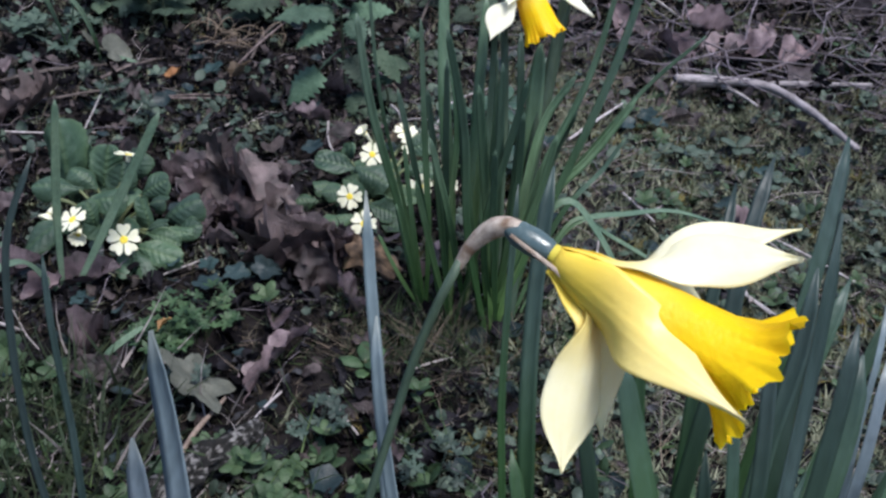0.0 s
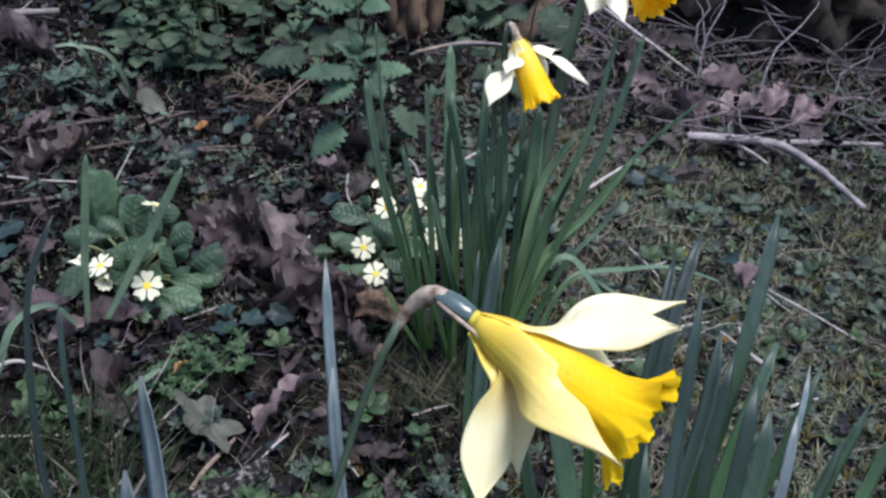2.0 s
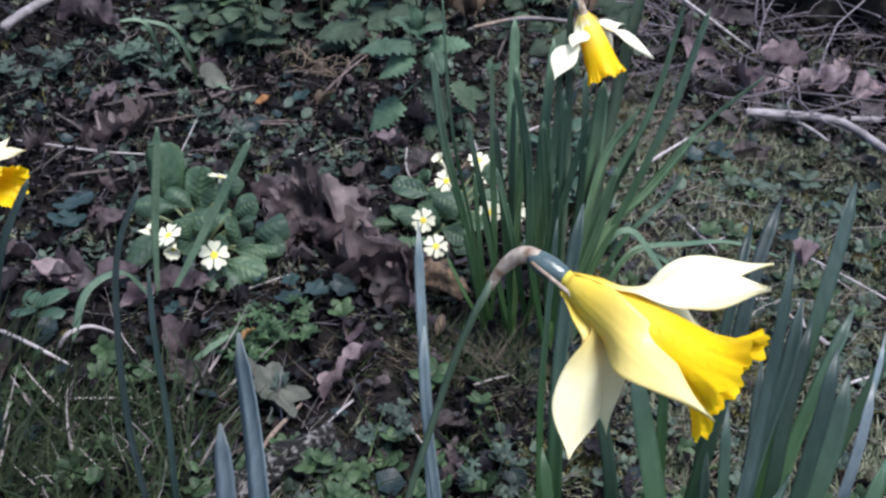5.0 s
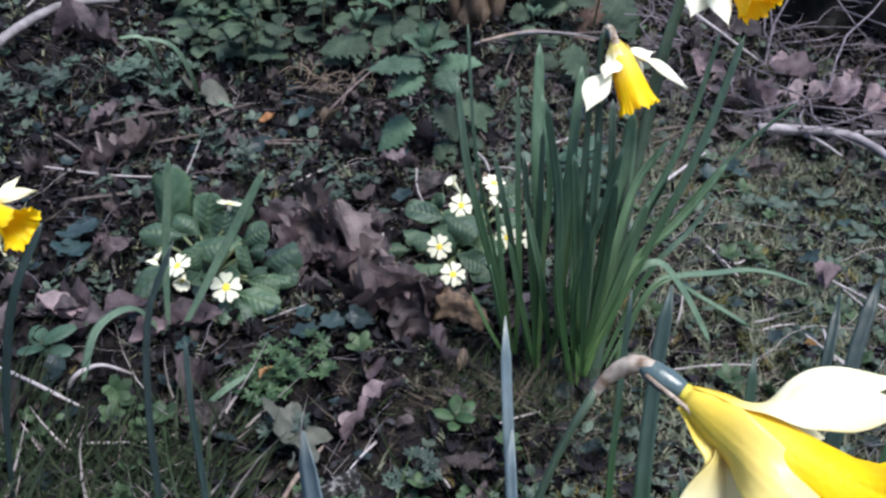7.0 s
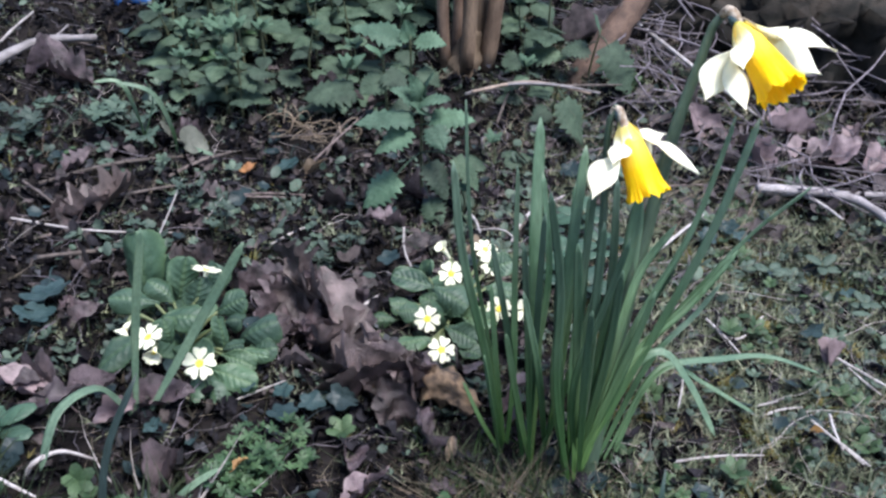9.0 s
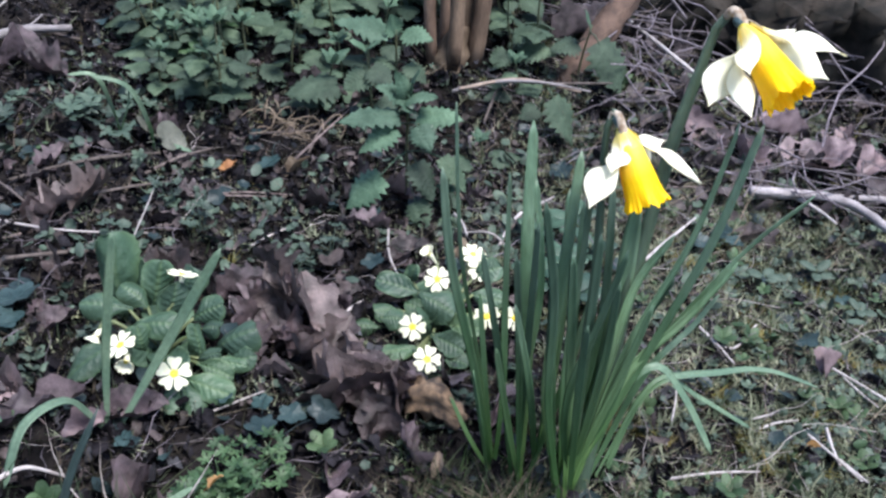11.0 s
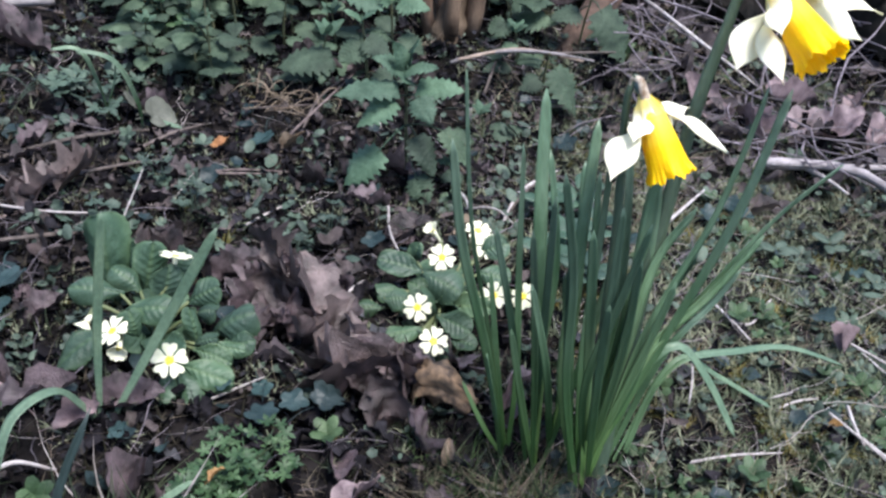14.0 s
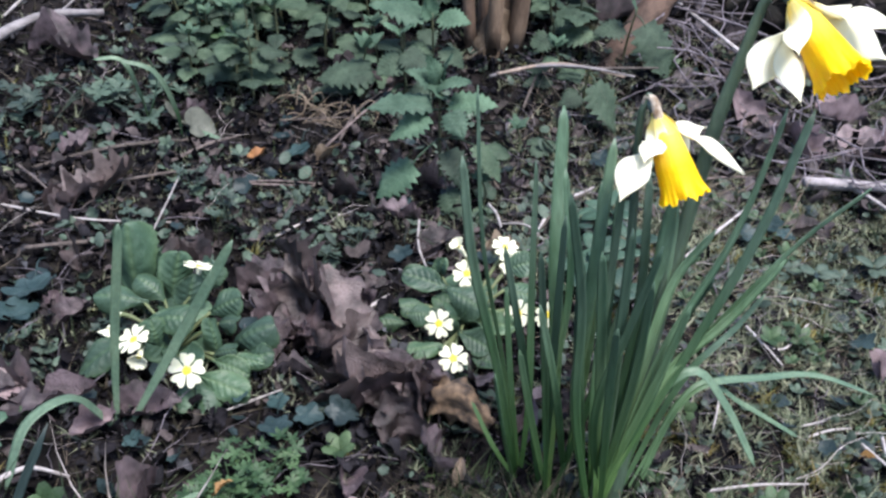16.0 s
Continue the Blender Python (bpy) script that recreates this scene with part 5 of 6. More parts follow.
# the drift of oak leaves between the two primroses
for k in range(52):
    u = rng.random()
    x, y = -0.215 + 0.165 * u + rng.gauss(0, 0.016), 0.905 - 0.165 * u + rng.gauss(0, 0.018)
    if math.hypot(x + 0.045, y - 0.89) < 0.06:
        continue
    dead_leaf("oak_leaf", x, y, ground_z(x, y) + rng.uniform(0.006, 0.024), rng.uniform(0.026, 0.050), rng.uniform(0, 360), rng.uniform(18, 72), DEAD, oak_outline if k % 4 else plain_outline, "crumpled purplish brown oak leaf in a drift", rng.uniform(0.1, 0.4))
for k in range(46):
    x, y = rng.uniform(-0.6, 0.02), rng.uniform(0.55, 1.25)
    if min(math.hypot(x + 0.28, y - 0.80), math.hypot(x + 0.045, y - 0.89)) < 0.075:
        continue
    dead_leaf("dead_leaf", x, y, ground_z(x, y) + rng.uniform(0.004, 0.012), rng.uniform(0.02, 0.045), rng.uniform(0, 360), rng.uniform(5, 35), DEAD, plain_outline if k % 2 else oak_outline, "small crumpled brown leaf on the soil", rng.uniform(0.3, 0.9))

# ---- ivy ----
ivy_count = 0


def ivy_leaf(x, y, z, size, rot, mat=None, label="dark blue-green ivy leaf close to the ground"):
    global ivy_count
    ivy_count += 1
    geo = lobed_geo(size, ivy_outline, 4, 40, 0.16, ivy_count * 0.9, size * 0.8)
    m = Matrix.Translation((x, y, z)) @ Euler((radians(rng.uniform(5, 30)), radians(rng.uniform(-20, 20)), radians(rot - 90))).to_matrix().to_4x4()
    tagged(part("ivy_leaf", moved(geo, m), mat or IVY, None), label, "ivy", "ivy leaves on the ground")


for row in [
(-0.424, 0.859, 0.063, 0.056, 20),
(-0.420, 0.819, 0.063, 0.044, 200),
(-0.171, 0.717, 0.063, 0.031, 10),
(-0.152, 0.732, 0.063, 0.028, 90),
(-0.127, 0.740, 0.063, 0.035, 150),
(-0.233, 0.674, 0.063, 0.016, 0),
(-0.269, 0.687, 0.063, 0.019, 40),
(-0.261, 1.173, 0.063, 0.037, 0),
(-0.126, 1.069, 0.063, 0.029, 0),
(0.267, 1.164, 0.031, 0.031, 0),
(0.277, 1.143, 0.029, 0.027, 80),
(0.321, 0.970, 0.019, 0.033, 20),
(0.387, 1.072, 0.009, 0.020, 0),
(0.214, 1.401, 0.074, 0.032, 0),
(0.232, 1.116, 0.040, 0.029, 120),
(-0.115, 0.975, 0.063, 0.029, 0),
(-0.177, 0.745, 0.063, 0.021, 30),
(0.129, 1.459, 0.108, 0.041, 0),
(-0.549, 1.465, 0.117, 0.035, 0),
(-0.085, 1.101, 0.063, 0.026, 90),
(0.102, 1.029, 0.062, 0.027, 0),
(0.131, 1.014, 0.060, 0.027, 50),
(0.078, 1.213, 0.066, 0.035, 20),
(-0.207, 0.748, 0.063, 0.019, 0),
]:
    ivy_leaf(*row)

# ---- dry tangle ----


def dry_tangle(x, y):
    tuft = thing("dry_tuft", (x, y, ground_z(x, y)), "tangle of thin tan dry stalks beside the nettles", "dry grass")
    for i in range(26):
        a = rng.uniform(0, 6.28)
        p = Vector((x + rng.gauss(0, 0.026), y + rng.gauss(0, 0.02), ground_z(x, y) + 0.004))
        d = Vector((math.cos(a), 0.6 * math.sin(a), 0)) * rng.uniform(0.020, 0.050)
        bend = Vector((rng.gauss(0, 0.012), rng.gauss(0, 0.012), rng.uniform(0.006, 0.026)))
        part("stalk", tube_geo([p, p + d * 0.4 + bend, p + d * 0.9 + bend * 1.2, p + d * 1.3 + Vector((0, 0, rng.uniform(0.0, 0.014)))], [0.0008, 0.0007, 0.0006, 0.0003], 5, 10), TAN_DEAD, tuft)


dry_tangle(
-0.259, 1.265
)

# ---- nettles ----


def nettle_shape(u):
    return max(0.03, math.sin(math.pi * min(1.0, 0.20 + 0.80 * u ** 0.80)) ** 0.9)


def nettle_edge(u, _):
    return 1.14 - 0.50 * ((u * 7) % 1.0)


def nettle(x, y, height, pairs, size, lean=(0, 0), turned=None):
    z = ground_z(x, y) - 0.004
    plant = thing("nettle", (x, y, z), "young stinging nettle with toothed green leaves", "nettle", "nettles under the shrub")
    top = Vector((x + lean[0], y + lean[1], z + height))
    foot = Vector((x, y, z))
    pts = [foot, foot.lerp(top, 0.5) + Vector((rng.uniform(-0.006, 0.006), rng.uniform(-0.006, 0.006), 0)), top]
    part("stem", tube_geo(pts, [0.0016, 0.0014, 0.0009], 7, 12), NETTLE_STEM, plant)
    line = curve_points(pts, 20)
    turn = rng.uniform(0, 3) if turned is None else turned
    for i in range(pairs):
        u = 0.28 + 0.72 * i / max(1, pairs - 1)
        at = line[min(20, int(u * 20))]
        for k in range(2):
            a = turn + i * math.pi / 2 + k * math.pi + rng.uniform(-0.3, 0.3)
            s = size * (1.15 - 0.75 * max(0, u - 0.45) / 0.55) * rng.uniform(0.8, 1.15)
            d = Vector((math.cos(a), math.sin(a), rng.uniform(0.05, 0.4) + (0.5 if u > 0.9 else 0)))
            stalk = at + d.normalized() * s * 0.32
            drop = Vector((d.x, d.y, d.z - rng.uniform(0.2, 0.75))).normalized()
            geo = sheet_geo(stalk, stalk + drop * s, s * 0.76, Vector((0, -0.25, 1)), nettle_shape, 14, 5, -0.22, 0.08, edge=nettle_edge, quilt=0.0009, wave=0.03, seed=a)
            stem = tube_geo([at, at.lerp(stalk, 0.5) + Vector((0, 0, 0.002)), stalk + drop * s * 0.05], [0.0008, 0.0007], 5, 4)
            part("leaf", joined([geo, stem]), NETTLE_TOP if u > 0.8 else NETTLE, plant)
    for k in range(4):
        a = turn + k * 1.6
        d = Vector((math.cos(a) * 0.75, math.sin(a) * 0.75, rng.uniform(0.4, 0.9))).normalized()
        part("leaf", sheet_geo(top, top + d * size * 0.5, size * 0.30, Vector((0, -0.4, 1)), nettle_shape, 14, 4, -0.3, 0.06, edge=nettle_edge, quilt=0.0006, wave=0.03, seed=a), NETTLE_TOP, plant)


def nettle_leaf(plant, at, base, tip, width, mat):
    """One toothed leaf with its stalk from the stem."""
    at, base, tip = Vector(at), Vector(base), Vector(tip)
    geo = sheet_geo(base, tip, width, VIEWERS + Vector((rng.uniform(-0.5, 0.5), 0.3, rng.uniform(0.2, 0.9))), nettle_shape, 28, 5, -0.18, 0.07, edge=nettle_edge, quilt=0.0009, wave=0.03, seed=tip.x * 70)
    part("leaf", joined([geo, tube_geo([at, at.lerp(base, 0.5) + Vector((0, 0, 0.003)), base.lerp(tip, 0.05)], [0.0010, 0.0008], 5, 5)]), mat, plant)


def tall_nettle(stem, leaves):
    """leaves: rows of the height share on the stem, base, tip, width, young or not."""
    plant = thing("nettle", stem[0], "tall young nettle with broad toothed leaves", "nettle", "nettles under the shrub")
    part("stem", tube_geo(stem, [0.0019, 0.0017, 0.0011], 8, 16), NETTLE_STEM, plant)
    line = curve_points(stem, 20)
    for u, base, tip, width, young in leaves:
        nettle_leaf(plant, line[int(u * 20)], base, tip, width, NETTLE_TOP if young else NETTLE)


tall_nettle([(-0.096, 1.135, 0.044), (-0.099, 1.130, 0.110), (-0.1005, 1.122, 0.180)], [
    (0.85, (-0.1068, 1.100, 0.1659), (-0.172, 1.085, 0.1580), 0.032, 1), (0.85, (-0.0883, 1.110, 0.1647), (-0.0380, 1.100, 0.1660), 0.034, 1),
    (0.5, (-0.1229, 1.095, 0.0973), (-0.1585, 1.080, 0.0600), 0.044, 1), (0.5, (-0.0859, 1.095, 0.1164), (-0.0649, 1.080, 0.0786), 0.034, 0),
    (0.5, (-0.0584, 1.105, 0.1208), (-0.0300, 1.090, 0.0860), 0.028, 0), (0.25, (-0.084, 1.085, 0.0741), (-0.0687, 1.070, 0.0500), 0.030, 0),
    (0.75, (-0.1094, 1.095, 0.1544), (-0.1451, 1.080, 0.1284), 0.036, 1), (0.75, (-0.0859, 1.090, 0.1608), (-0.0698, 1.075, 0.1390), 0.028, 1),
    (1.0, (-0.1014, 1.120, 0.177), (-0.1337, 1.104, 0.1944), 0.030, 1), (1.0, (-0.0996, 1.112, 0.1811), (-0.0674, 1.096, 0.1909), 0.030, 1),
    (1.0, (-0.1008, 1.130, 0.1718), (-0.0889, 1.116, 0.2125), 0.026, 1), (1.0, (-0.1002, 1.120, 0.1758), (-0.1137, 1.106, 0.2125), 0.026, 1), (0.95, (-0.1000, 1.112, 0.172), (-0.1000, 1.090, 0.176), 0.024, 1)])
tall_nettle([(-0.157, 1.310, 0.060), (-0.160, 1.300, 0.110), (-0.166, 1.292, 0.170)], [
    (0.45, (-0.2012, 1.300, 0.115), (-0.2661, 1.285, 0.1015), 0.052, 0), (0.75, (-0.1636, 1.282, 0.140), (-0.1901, 1.268, 0.1214), 0.036, 0),
    (0.75, (-0.1592, 1.282, 0.1472), (-0.130, 1.270, 0.1312), 0.036, 0), (1.0, (-0.166, 1.292, 0.168), (-0.186, 1.280, 0.180), 0.024, 1), (1.0, (-0.166, 1.292, 0.168), (-0.148, 1.280, 0.182), 0.024, 1), (0.3, (-0.150, 1.295, 0.100), (-0.125, 1.285, 0.085), 0.032, 0)])
tall_nettle([(-0.135, 1.395, 0.070), (-0.137, 1.385, 0.120), (-0.139, 1.378, 0.165)], [
    (0.9, (-0.1289, 1.380, 0.1624), (-0.0899, 1.370, 0.1575), 0.040, 1), (0.9, (-0.1490, 1.380, 0.1609), (-0.2169, 1.370, 0.1712), 0.048, 1), (1.0, (-0.139, 1.378, 0.160), (-0.1465, 1.365, 0.1886), 0.028, 1),
    (0.5, (-0.150, 1.380, 0.120), (-0.185, 1.365, 0.105), 0.036, 0), (0.5, (-0.122, 1.380, 0.120), (-0.095, 1.365, 0.100), 0.034, 0)])
nettle(-0.215, 1.330, 0.075, 3, 0.046, (0.006, -0.02), 0.3)
for k in range(150):
    x, y = rng.uniform(-0.50, 0.04), rng.uniform(1.26, 1.72)
    if -0.15 < x < -0.03 and y < 1.32 or y < 1.34 and x > -0.27 or x < -0.27 and y < 1.28 + 0.5 * max(0.0, -0.36 - x) or abs(x + 0.06) < 0.075 and 1.26 < y < 1.56:
        continue
    nettle(x, y, rng.uniform(0.05, 0.13), rng.choice((3, 3, 4, 4)), rng.uniform(0.026, 0.046), (rng.uniform(-0.02, 0.02), rng.uniform(-0.03, 0.0)))
tall_nettle([(0.055, 1.330, 0.066), (0.056, 1.322, 0.110), (0.058, 1.312, 0.135)], [(0.9, (0.0654, 1.302, 0.1204), (0.0951, 1.290, 0.0650), 0.050, 0), (0.6, (0.050, 1.315, 0.100), (0.026, 1.305, 0.088), 0.030, 0)])
tall_nettle([(0.105, 1.450, 0.078), (0.108, 1.440, 0.130), (0.114, 1.430, 0.175)], [(0.9, (0.1245, 1.420, 0.1574), (0.1629, 1.405, 0.0900), 0.056, 0), (0.8, (0.100, 1.430, 0.150), (0.062, 1.420, 0.140), 0.040, 0), (1.0, (0.113, 1.430, 0.172), (0.100, 1.420, 0.200), 0.026, 1)])
tall_nettle([(0.010, 1.470, 0.085), (0.012, 1.462, 0.115), (0.014, 1.455, 0.150)], [(0.8, (0.0216, 1.450, 0.1293), (0.0743, 1.440, 0.1271), 0.044, 0), (0.5, (0.0071, 1.450, 0.1229), (-0.0157, 1.440, 0.1021), 0.032, 0), (1.0, (0.013, 1.450, 0.148), (0.051, 1.440, 0.158), 0.034, 0)])
nettle(0.05, 1.50, 0.16, 3, 0.050, (0.0, -0.03))
nettle(0.02, 1.60, 0.12, 3, 0.050, (0.01, -0.03))
nettle(-0.02, 1.22, 0.045, 2, 0.034)
nettle(-0.05, 1.10, 0.04, 2, 0.028)

# ---- fern-like herbs ----


def deep_outline(a):
    return 0.26 + 0.74 * abs(math.cos(a * 2.5)) ** 0.9 * (0.86 + 0.14 * math.cos(a * 15))


def frond_geo(root, tip, size):
    """A thin stalk with three deeply cut leaflets."""
    root, tip = Vector(root), Vector(tip)
    mid = root.lerp(tip, 0.55) + Vector((0, 0, size * 0.3))
    geos = [tube_geo([root, mid, tip], [0.0006, 0.0004], 4, 8)]
    tan = (tip - mid).normalized()
    yaw = math.atan2(tan.y, tan.x)
    for turn in (-1.15, 0.0, 1.15):
        s = size * rng.uniform(0.75, 1.0)
        at = tip + Vector((math.cos(yaw + turn), math.sin(yaw + turn), rng.uniform(-0.2, 0.2))) * s * 0.55
        e = Euler((rng.uniform(-0.4, 0.5), rng.uniform(-0.3, 0.3), yaw + turn)).to_matrix().to_4x4()
        geos.append(moved(lobed_geo(s, deep_outline, 3, 30, 0.2, rng.uniform(0, 6)), Matrix.Translation(at) @ e))
    return joined(geos)


def herb(x, y, spread, count, size, mat, label):
    z = ground_z(x, y) - 0.002
    plant = thing("herb", (x, y, z), label, "herb")
    for i in range(count):
        a, r = rng.uniform(0, 2 * math.pi), spread * math.sqrt(rng.uniform(0.05, 1))
        tip = (x + r * math.cos(a), y + r * math.sin(a), z + rng.uniform(0.012, 0.034))
        part("leaf", frond_geo((x + 0.3 * r * math.cos(a), y + 0.3 * r * math.sin(a), z), tip, size * rng.uniform(0.7, 1.2)), mat, plant)


herb(-0.170, 0.660, 0.030, 20, 0.015, HERB, "low bright green herb with finely divided leaves")
herb(-0.182, 0.648, 0.020, 9, 0.015, HERB, "low bright green herb with finely divided leaves")
herb(-0.186, 0.632, 0.020, 10, 0.015, HERB, "low bright green herb with finely divided leaves")
herb(-0.64, 1.20, 0.06, 5, 0.034, BLUE_HERB, "low blue-green herb with divided feathery leaves")
herb(-0.59, 1.22, 0.08, 6, 0.034, BLUE_HERB, "low blue-green herb with divided feathery leaves")
herb(-0.53, 1.25, 0.07, 5, 0.034, BLUE_HERB, "low blue-green herb with divided feathery leaves")
herb(-0.475, 1.24, 0.05, 4, 0.032, BLUE_HERB, "low blue-green herb with divided feathery leaves")
herb(-0.191, 0.949, 0.018, 6, 0.016, BLUE_HERB, "tiny green seedling with divided leaves")
for x, y in ((-0.352, 1.081), (-0.161, 0.999), (-0.335, 0.817), (-0.30, 1.02), (-0.38, 0.96), (-0.06, 0.54), (0.02, 0.50), (-0.16, 0.58)):
    herb(x, y, 0.014, 5, 0.015, BLUE_HERB, "tiny green seedling among the litter")


def seedling(x, y, leaves, size, mat, label, lift=0.02):
    z = ground_z(x, y) - 0.002
    plant = thing("seedling", (x, y, z), label, "seedling")
    part("stem", tube_geo([(x, y, z), (x + 0.001, y, z + lift * 0.6), (x, y, z + lift)], [0.0009, 0.0007], 6, 6), NETTLE_STEM, plant)
    for i in range(leaves):
        a = i * 2.4 + x * 50
        c = Vector((x, y, z + lift * (0.6 + 0.4 * i / leaves)))
        d = Vector((math.cos(a), math.sin(a), rng.uniform(0.1, 0.5))).normalized()
        part("leaf", sheet_geo(c, c + d * size, size * 0.55, Vector((0, -0.2, 1)), lambda u: max(0.08, math.sin(math.pi * (u * 0.86 + 0.06)) ** 0.7), 8, 3, -0.15, 0.08, thick=0.0003), mat, plant)


seedling(-0.033, 0.616, 5, 0.020, HERB, "small seedling with five smooth oval leaves", 0.022)
seedling(-0.38, 1.46, 6, 0.022, HERB, "small plant with round light green leaves", 0.03)
seedling(-0.40, 1.38, 6, 0.024, HERB, "small plant with round light green leaves", 0.04)
seedling(-0.46, 1.36, 5, 0.020, BLUE_HERB, "small plant with round light green leaves", 0.03)
seedling(0.371, 1.122, 5, 0.022, COVER, "small plant with oval green leaves", 0.02)
seedling(0.302, 1.079, 5, 0.022, COVER, "small plant with oval green leaves", 0.02)
seedling(0.40, 1.05, 5, 0.018, COVER, "small plant with oval green leaves", 0.02)
for x, y in ((0.052, 1.052), (0.070, 0.990), (0.086, 1.080), (0.084, 0.930), (0.048, 0.960), (0.100, 1.020)):
    seedling(x, y, 5, 0.030, PRIM_LEAF, "low plant with oval green leaves behind the daffodils", 0.034)
seedling(-0.382, 0.666, 4, 0.030, PRIM_LEAF, "small plant with broad green leaves", 0.025)

thin_leaves = thing("bulb_leaves", (-0.44, 1.23, ground_z(-0.44, 1.23)), "drooping narrow bulb leaves on the litter", "leaves")
leaf_part(thin_leaves, [(-0.450, 1.218, 0.054), (-0.447, 1.206, 0.098), (-0.470, 1.194, 0.144), (-0.492, 1.182, 0.146)], 0.0056, PALE, 0.35)
leaf_part(thin_leaves, [(-0.400, 1.187, 0.051), (-0.405, 1.175, 0.089), (-0.423, 1.163, 0.146), (-0.449, 1.151, 0.160)], 0.0060, PALE, 0.35)
leaf_part(thin_leaves, [(-0.454, 1.221, 0.054), (-0.437, 1.209, 0.117), (-0.436, 1.197, 0.148)], 0.0032, PALE, 0.35)
leaf_part(thin_leaves, [(-0.406, 1.215, 0.053), (-0.381, 1.203, 0.062), (-0.357, 1.191, 0.059)], 0.0056, PALE, 0.35)
leaf_part(thin_leaves, [(-0.455, 1.227, 0.054), (-0.444, 1.215, 0.059), (-0.432, 1.203, 0.058)], 0.0032, PALE, 0.35)


def heart_outline(a):
    return 0.80 + 0.20 * math.cos(a) - 0.30 * math.exp(-((abs(a - math.pi)) / 0.35) ** 2)


for row in [
(-0.413, 1.209, 0.071, 0.052, 110),
(-0.387, 1.197, 0.070, 0.050, 60),
]:
    geo = lobed_geo(row[3], heart_outline, 4, 36, 0.15, row[0] * 9, 0.01)
    tagged(part("pale_leaf", moved(geo, Matrix.Translation(row[:3]) @ Euler((radians(42), radians(8), radians(row[4]))).to_matrix().to_4x4()), GREY_LEAF, None), "pale grey-green rounded leaf seen from below", "leaf")
geo = lobed_geo(0.068, maple_outline, 5, 60, 0.06, 2.0, 0.02)
tagged(part("lobed_leaf", moved(geo, Matrix.Translation(
(-0.151, 0.579, 0.072)
) @ Euler((radians(38), radians(6), radians(100))).to_matrix().to_4x4()), GREY_LEAF, None), "grey-green leaf with five pointed lobes", "leaf")

# ---- ground cover, many small pieces ----


def scatter(name, label, cat, mat, protos, count, where, size, tilt, lift, seed, flat=False):
    r = random.Random(seed)
    verts, faces = [], []
    base = 0
    protos = [(np.array([tuple(v) for v in g[0]]), g[1]) for g in protos]
    n = 0
    while n < count:
        x, y, keep = where(r)
        if not keep:
            continue
        n += 1
        v, f = protos[r.randrange(len(protos))]
        e = Euler((r.gauss(0, tilt), r.gauss(0, tilt), r.uniform(0, 6.283))).to_matrix()
        s = r.uniform(*size)
        verts.append(v @ np.array(e).T * s + np.array((x, y, bumpy(x, y) + r.uniform(*lift))))
        faces += [tuple(base + i for i in q) for q in f]
        base += len(v)
    me = bpy.data.meshes.new(name)
    me.from_pydata(np.concatenate(verts).tolist(), [], faces)
    me.materials.append(mat)
    me.polygons.foreach_set("use_smooth", [not flat] * len(me.polygons))
    return tagged(new(name, me), label, cat, kind="stuff")


def anywhere(r):
    y = 0.30 + 1.95 * r.random()
    x = r.uniform(-0.42 - 0.28 * y, 0.38 + 0.36 * y)
    return x, y, True


def left_side(r):
    x, y, _ = anywhere(r)
    return x, y, x < 0.12 + 0.12 * noise.noise((x * 6, y * 6, 9)) or r.random() < 0.12


def right_side(r):
    x, y, _ = anywhere(r)
    return x, y, (x > 0.06 + 0.08 * noise.noise((x * 6, y * 6, 2)) and y < 1.55) or r.random() < 0.05


def patches(r):
    x, y, _ = anywhere(r)
    return x, y, noise.noise((x * 7, y * 7, 5)) > (0.35 if x < 0 and y < 0.75 else 0.05) and y < 1.6


def brush(r):
    y = 1.25 + 0.40 * r.random()
    return r.uniform(0.12, 0.85), y, True


def near_left(r):
    x, y = r.uniform(-0.5, -0.12), r.uniform(0.38, 0.62)
    return x, y, noise.noise((x * 9, y * 9, 1)) > -0.25


dead_protos = [lobed_geo(1.0, o, 2, 14, c, s) for o, c, s in ((oak_outline, 0.5, 1.0), (plain_outline, 0.6, 2.0), (plain_outline, 0.9, 3.3), (oak_outline, 0.8, 4.1), (plain_outline, 0.3, 5.0))]
leaf_protos = [sheet_geo((0, 0, 0), (1, 0, 0.25), 0.7, (0, 0, 1), lambda u: max(0.1, math.sin(math.pi * (u * 0.86 + 0.06)) ** 0.7), 4, 2, -0.2, 0.08), lobed_geo(1.0, ivy_outline, 2, 15, 0.2, 1.0)]
clover = joined([moved(leaf_protos[0], Matrix.Rotation(a, 4, "Z") @ Matrix.Rotation(-0.3, 4, "Y")) for a in (0, 1.3, 2.6, 3.9, 5.2)])


def grass_proto(n, bend, seed, w=0.05, steps=4):
    r = random.Random(seed)
    out = []
    for i in range(n):
        a, l = r.uniform(0, 6.28), r.uniform(0.5, 1.0)
        d = Vector((math.cos(a), math.sin(a), 0))
        p = Vector((r.uniform(-0.15, 0.15), r.uniform(-0.15, 0.15), -0.1))
        if steps == 2:
            side = d.cross(Vector((0, 0, 1))) * w * 0.5
            mid, tip = p + d * l * bend * 0.42 + Vector((0, 0, l * 0.58)), p + d * l * bend + Vector((0, 0, l))
            out.append(([p - side, p + side, mid + side * 0.6, mid - side * 0.6, tip], [(0, 1, 2, 3), (3, 2, 4)]))
            continue
        out.append(sheet_geo(p, p + d * l * bend + Vector((0, 0, l)), w, d.cross(Vector((0, 0, 1))) + Vector((0, 0, 0.4)), lambda u: max(0.05, 1 - u), steps, 1, 0.2, -0.12))
    return joined(out)


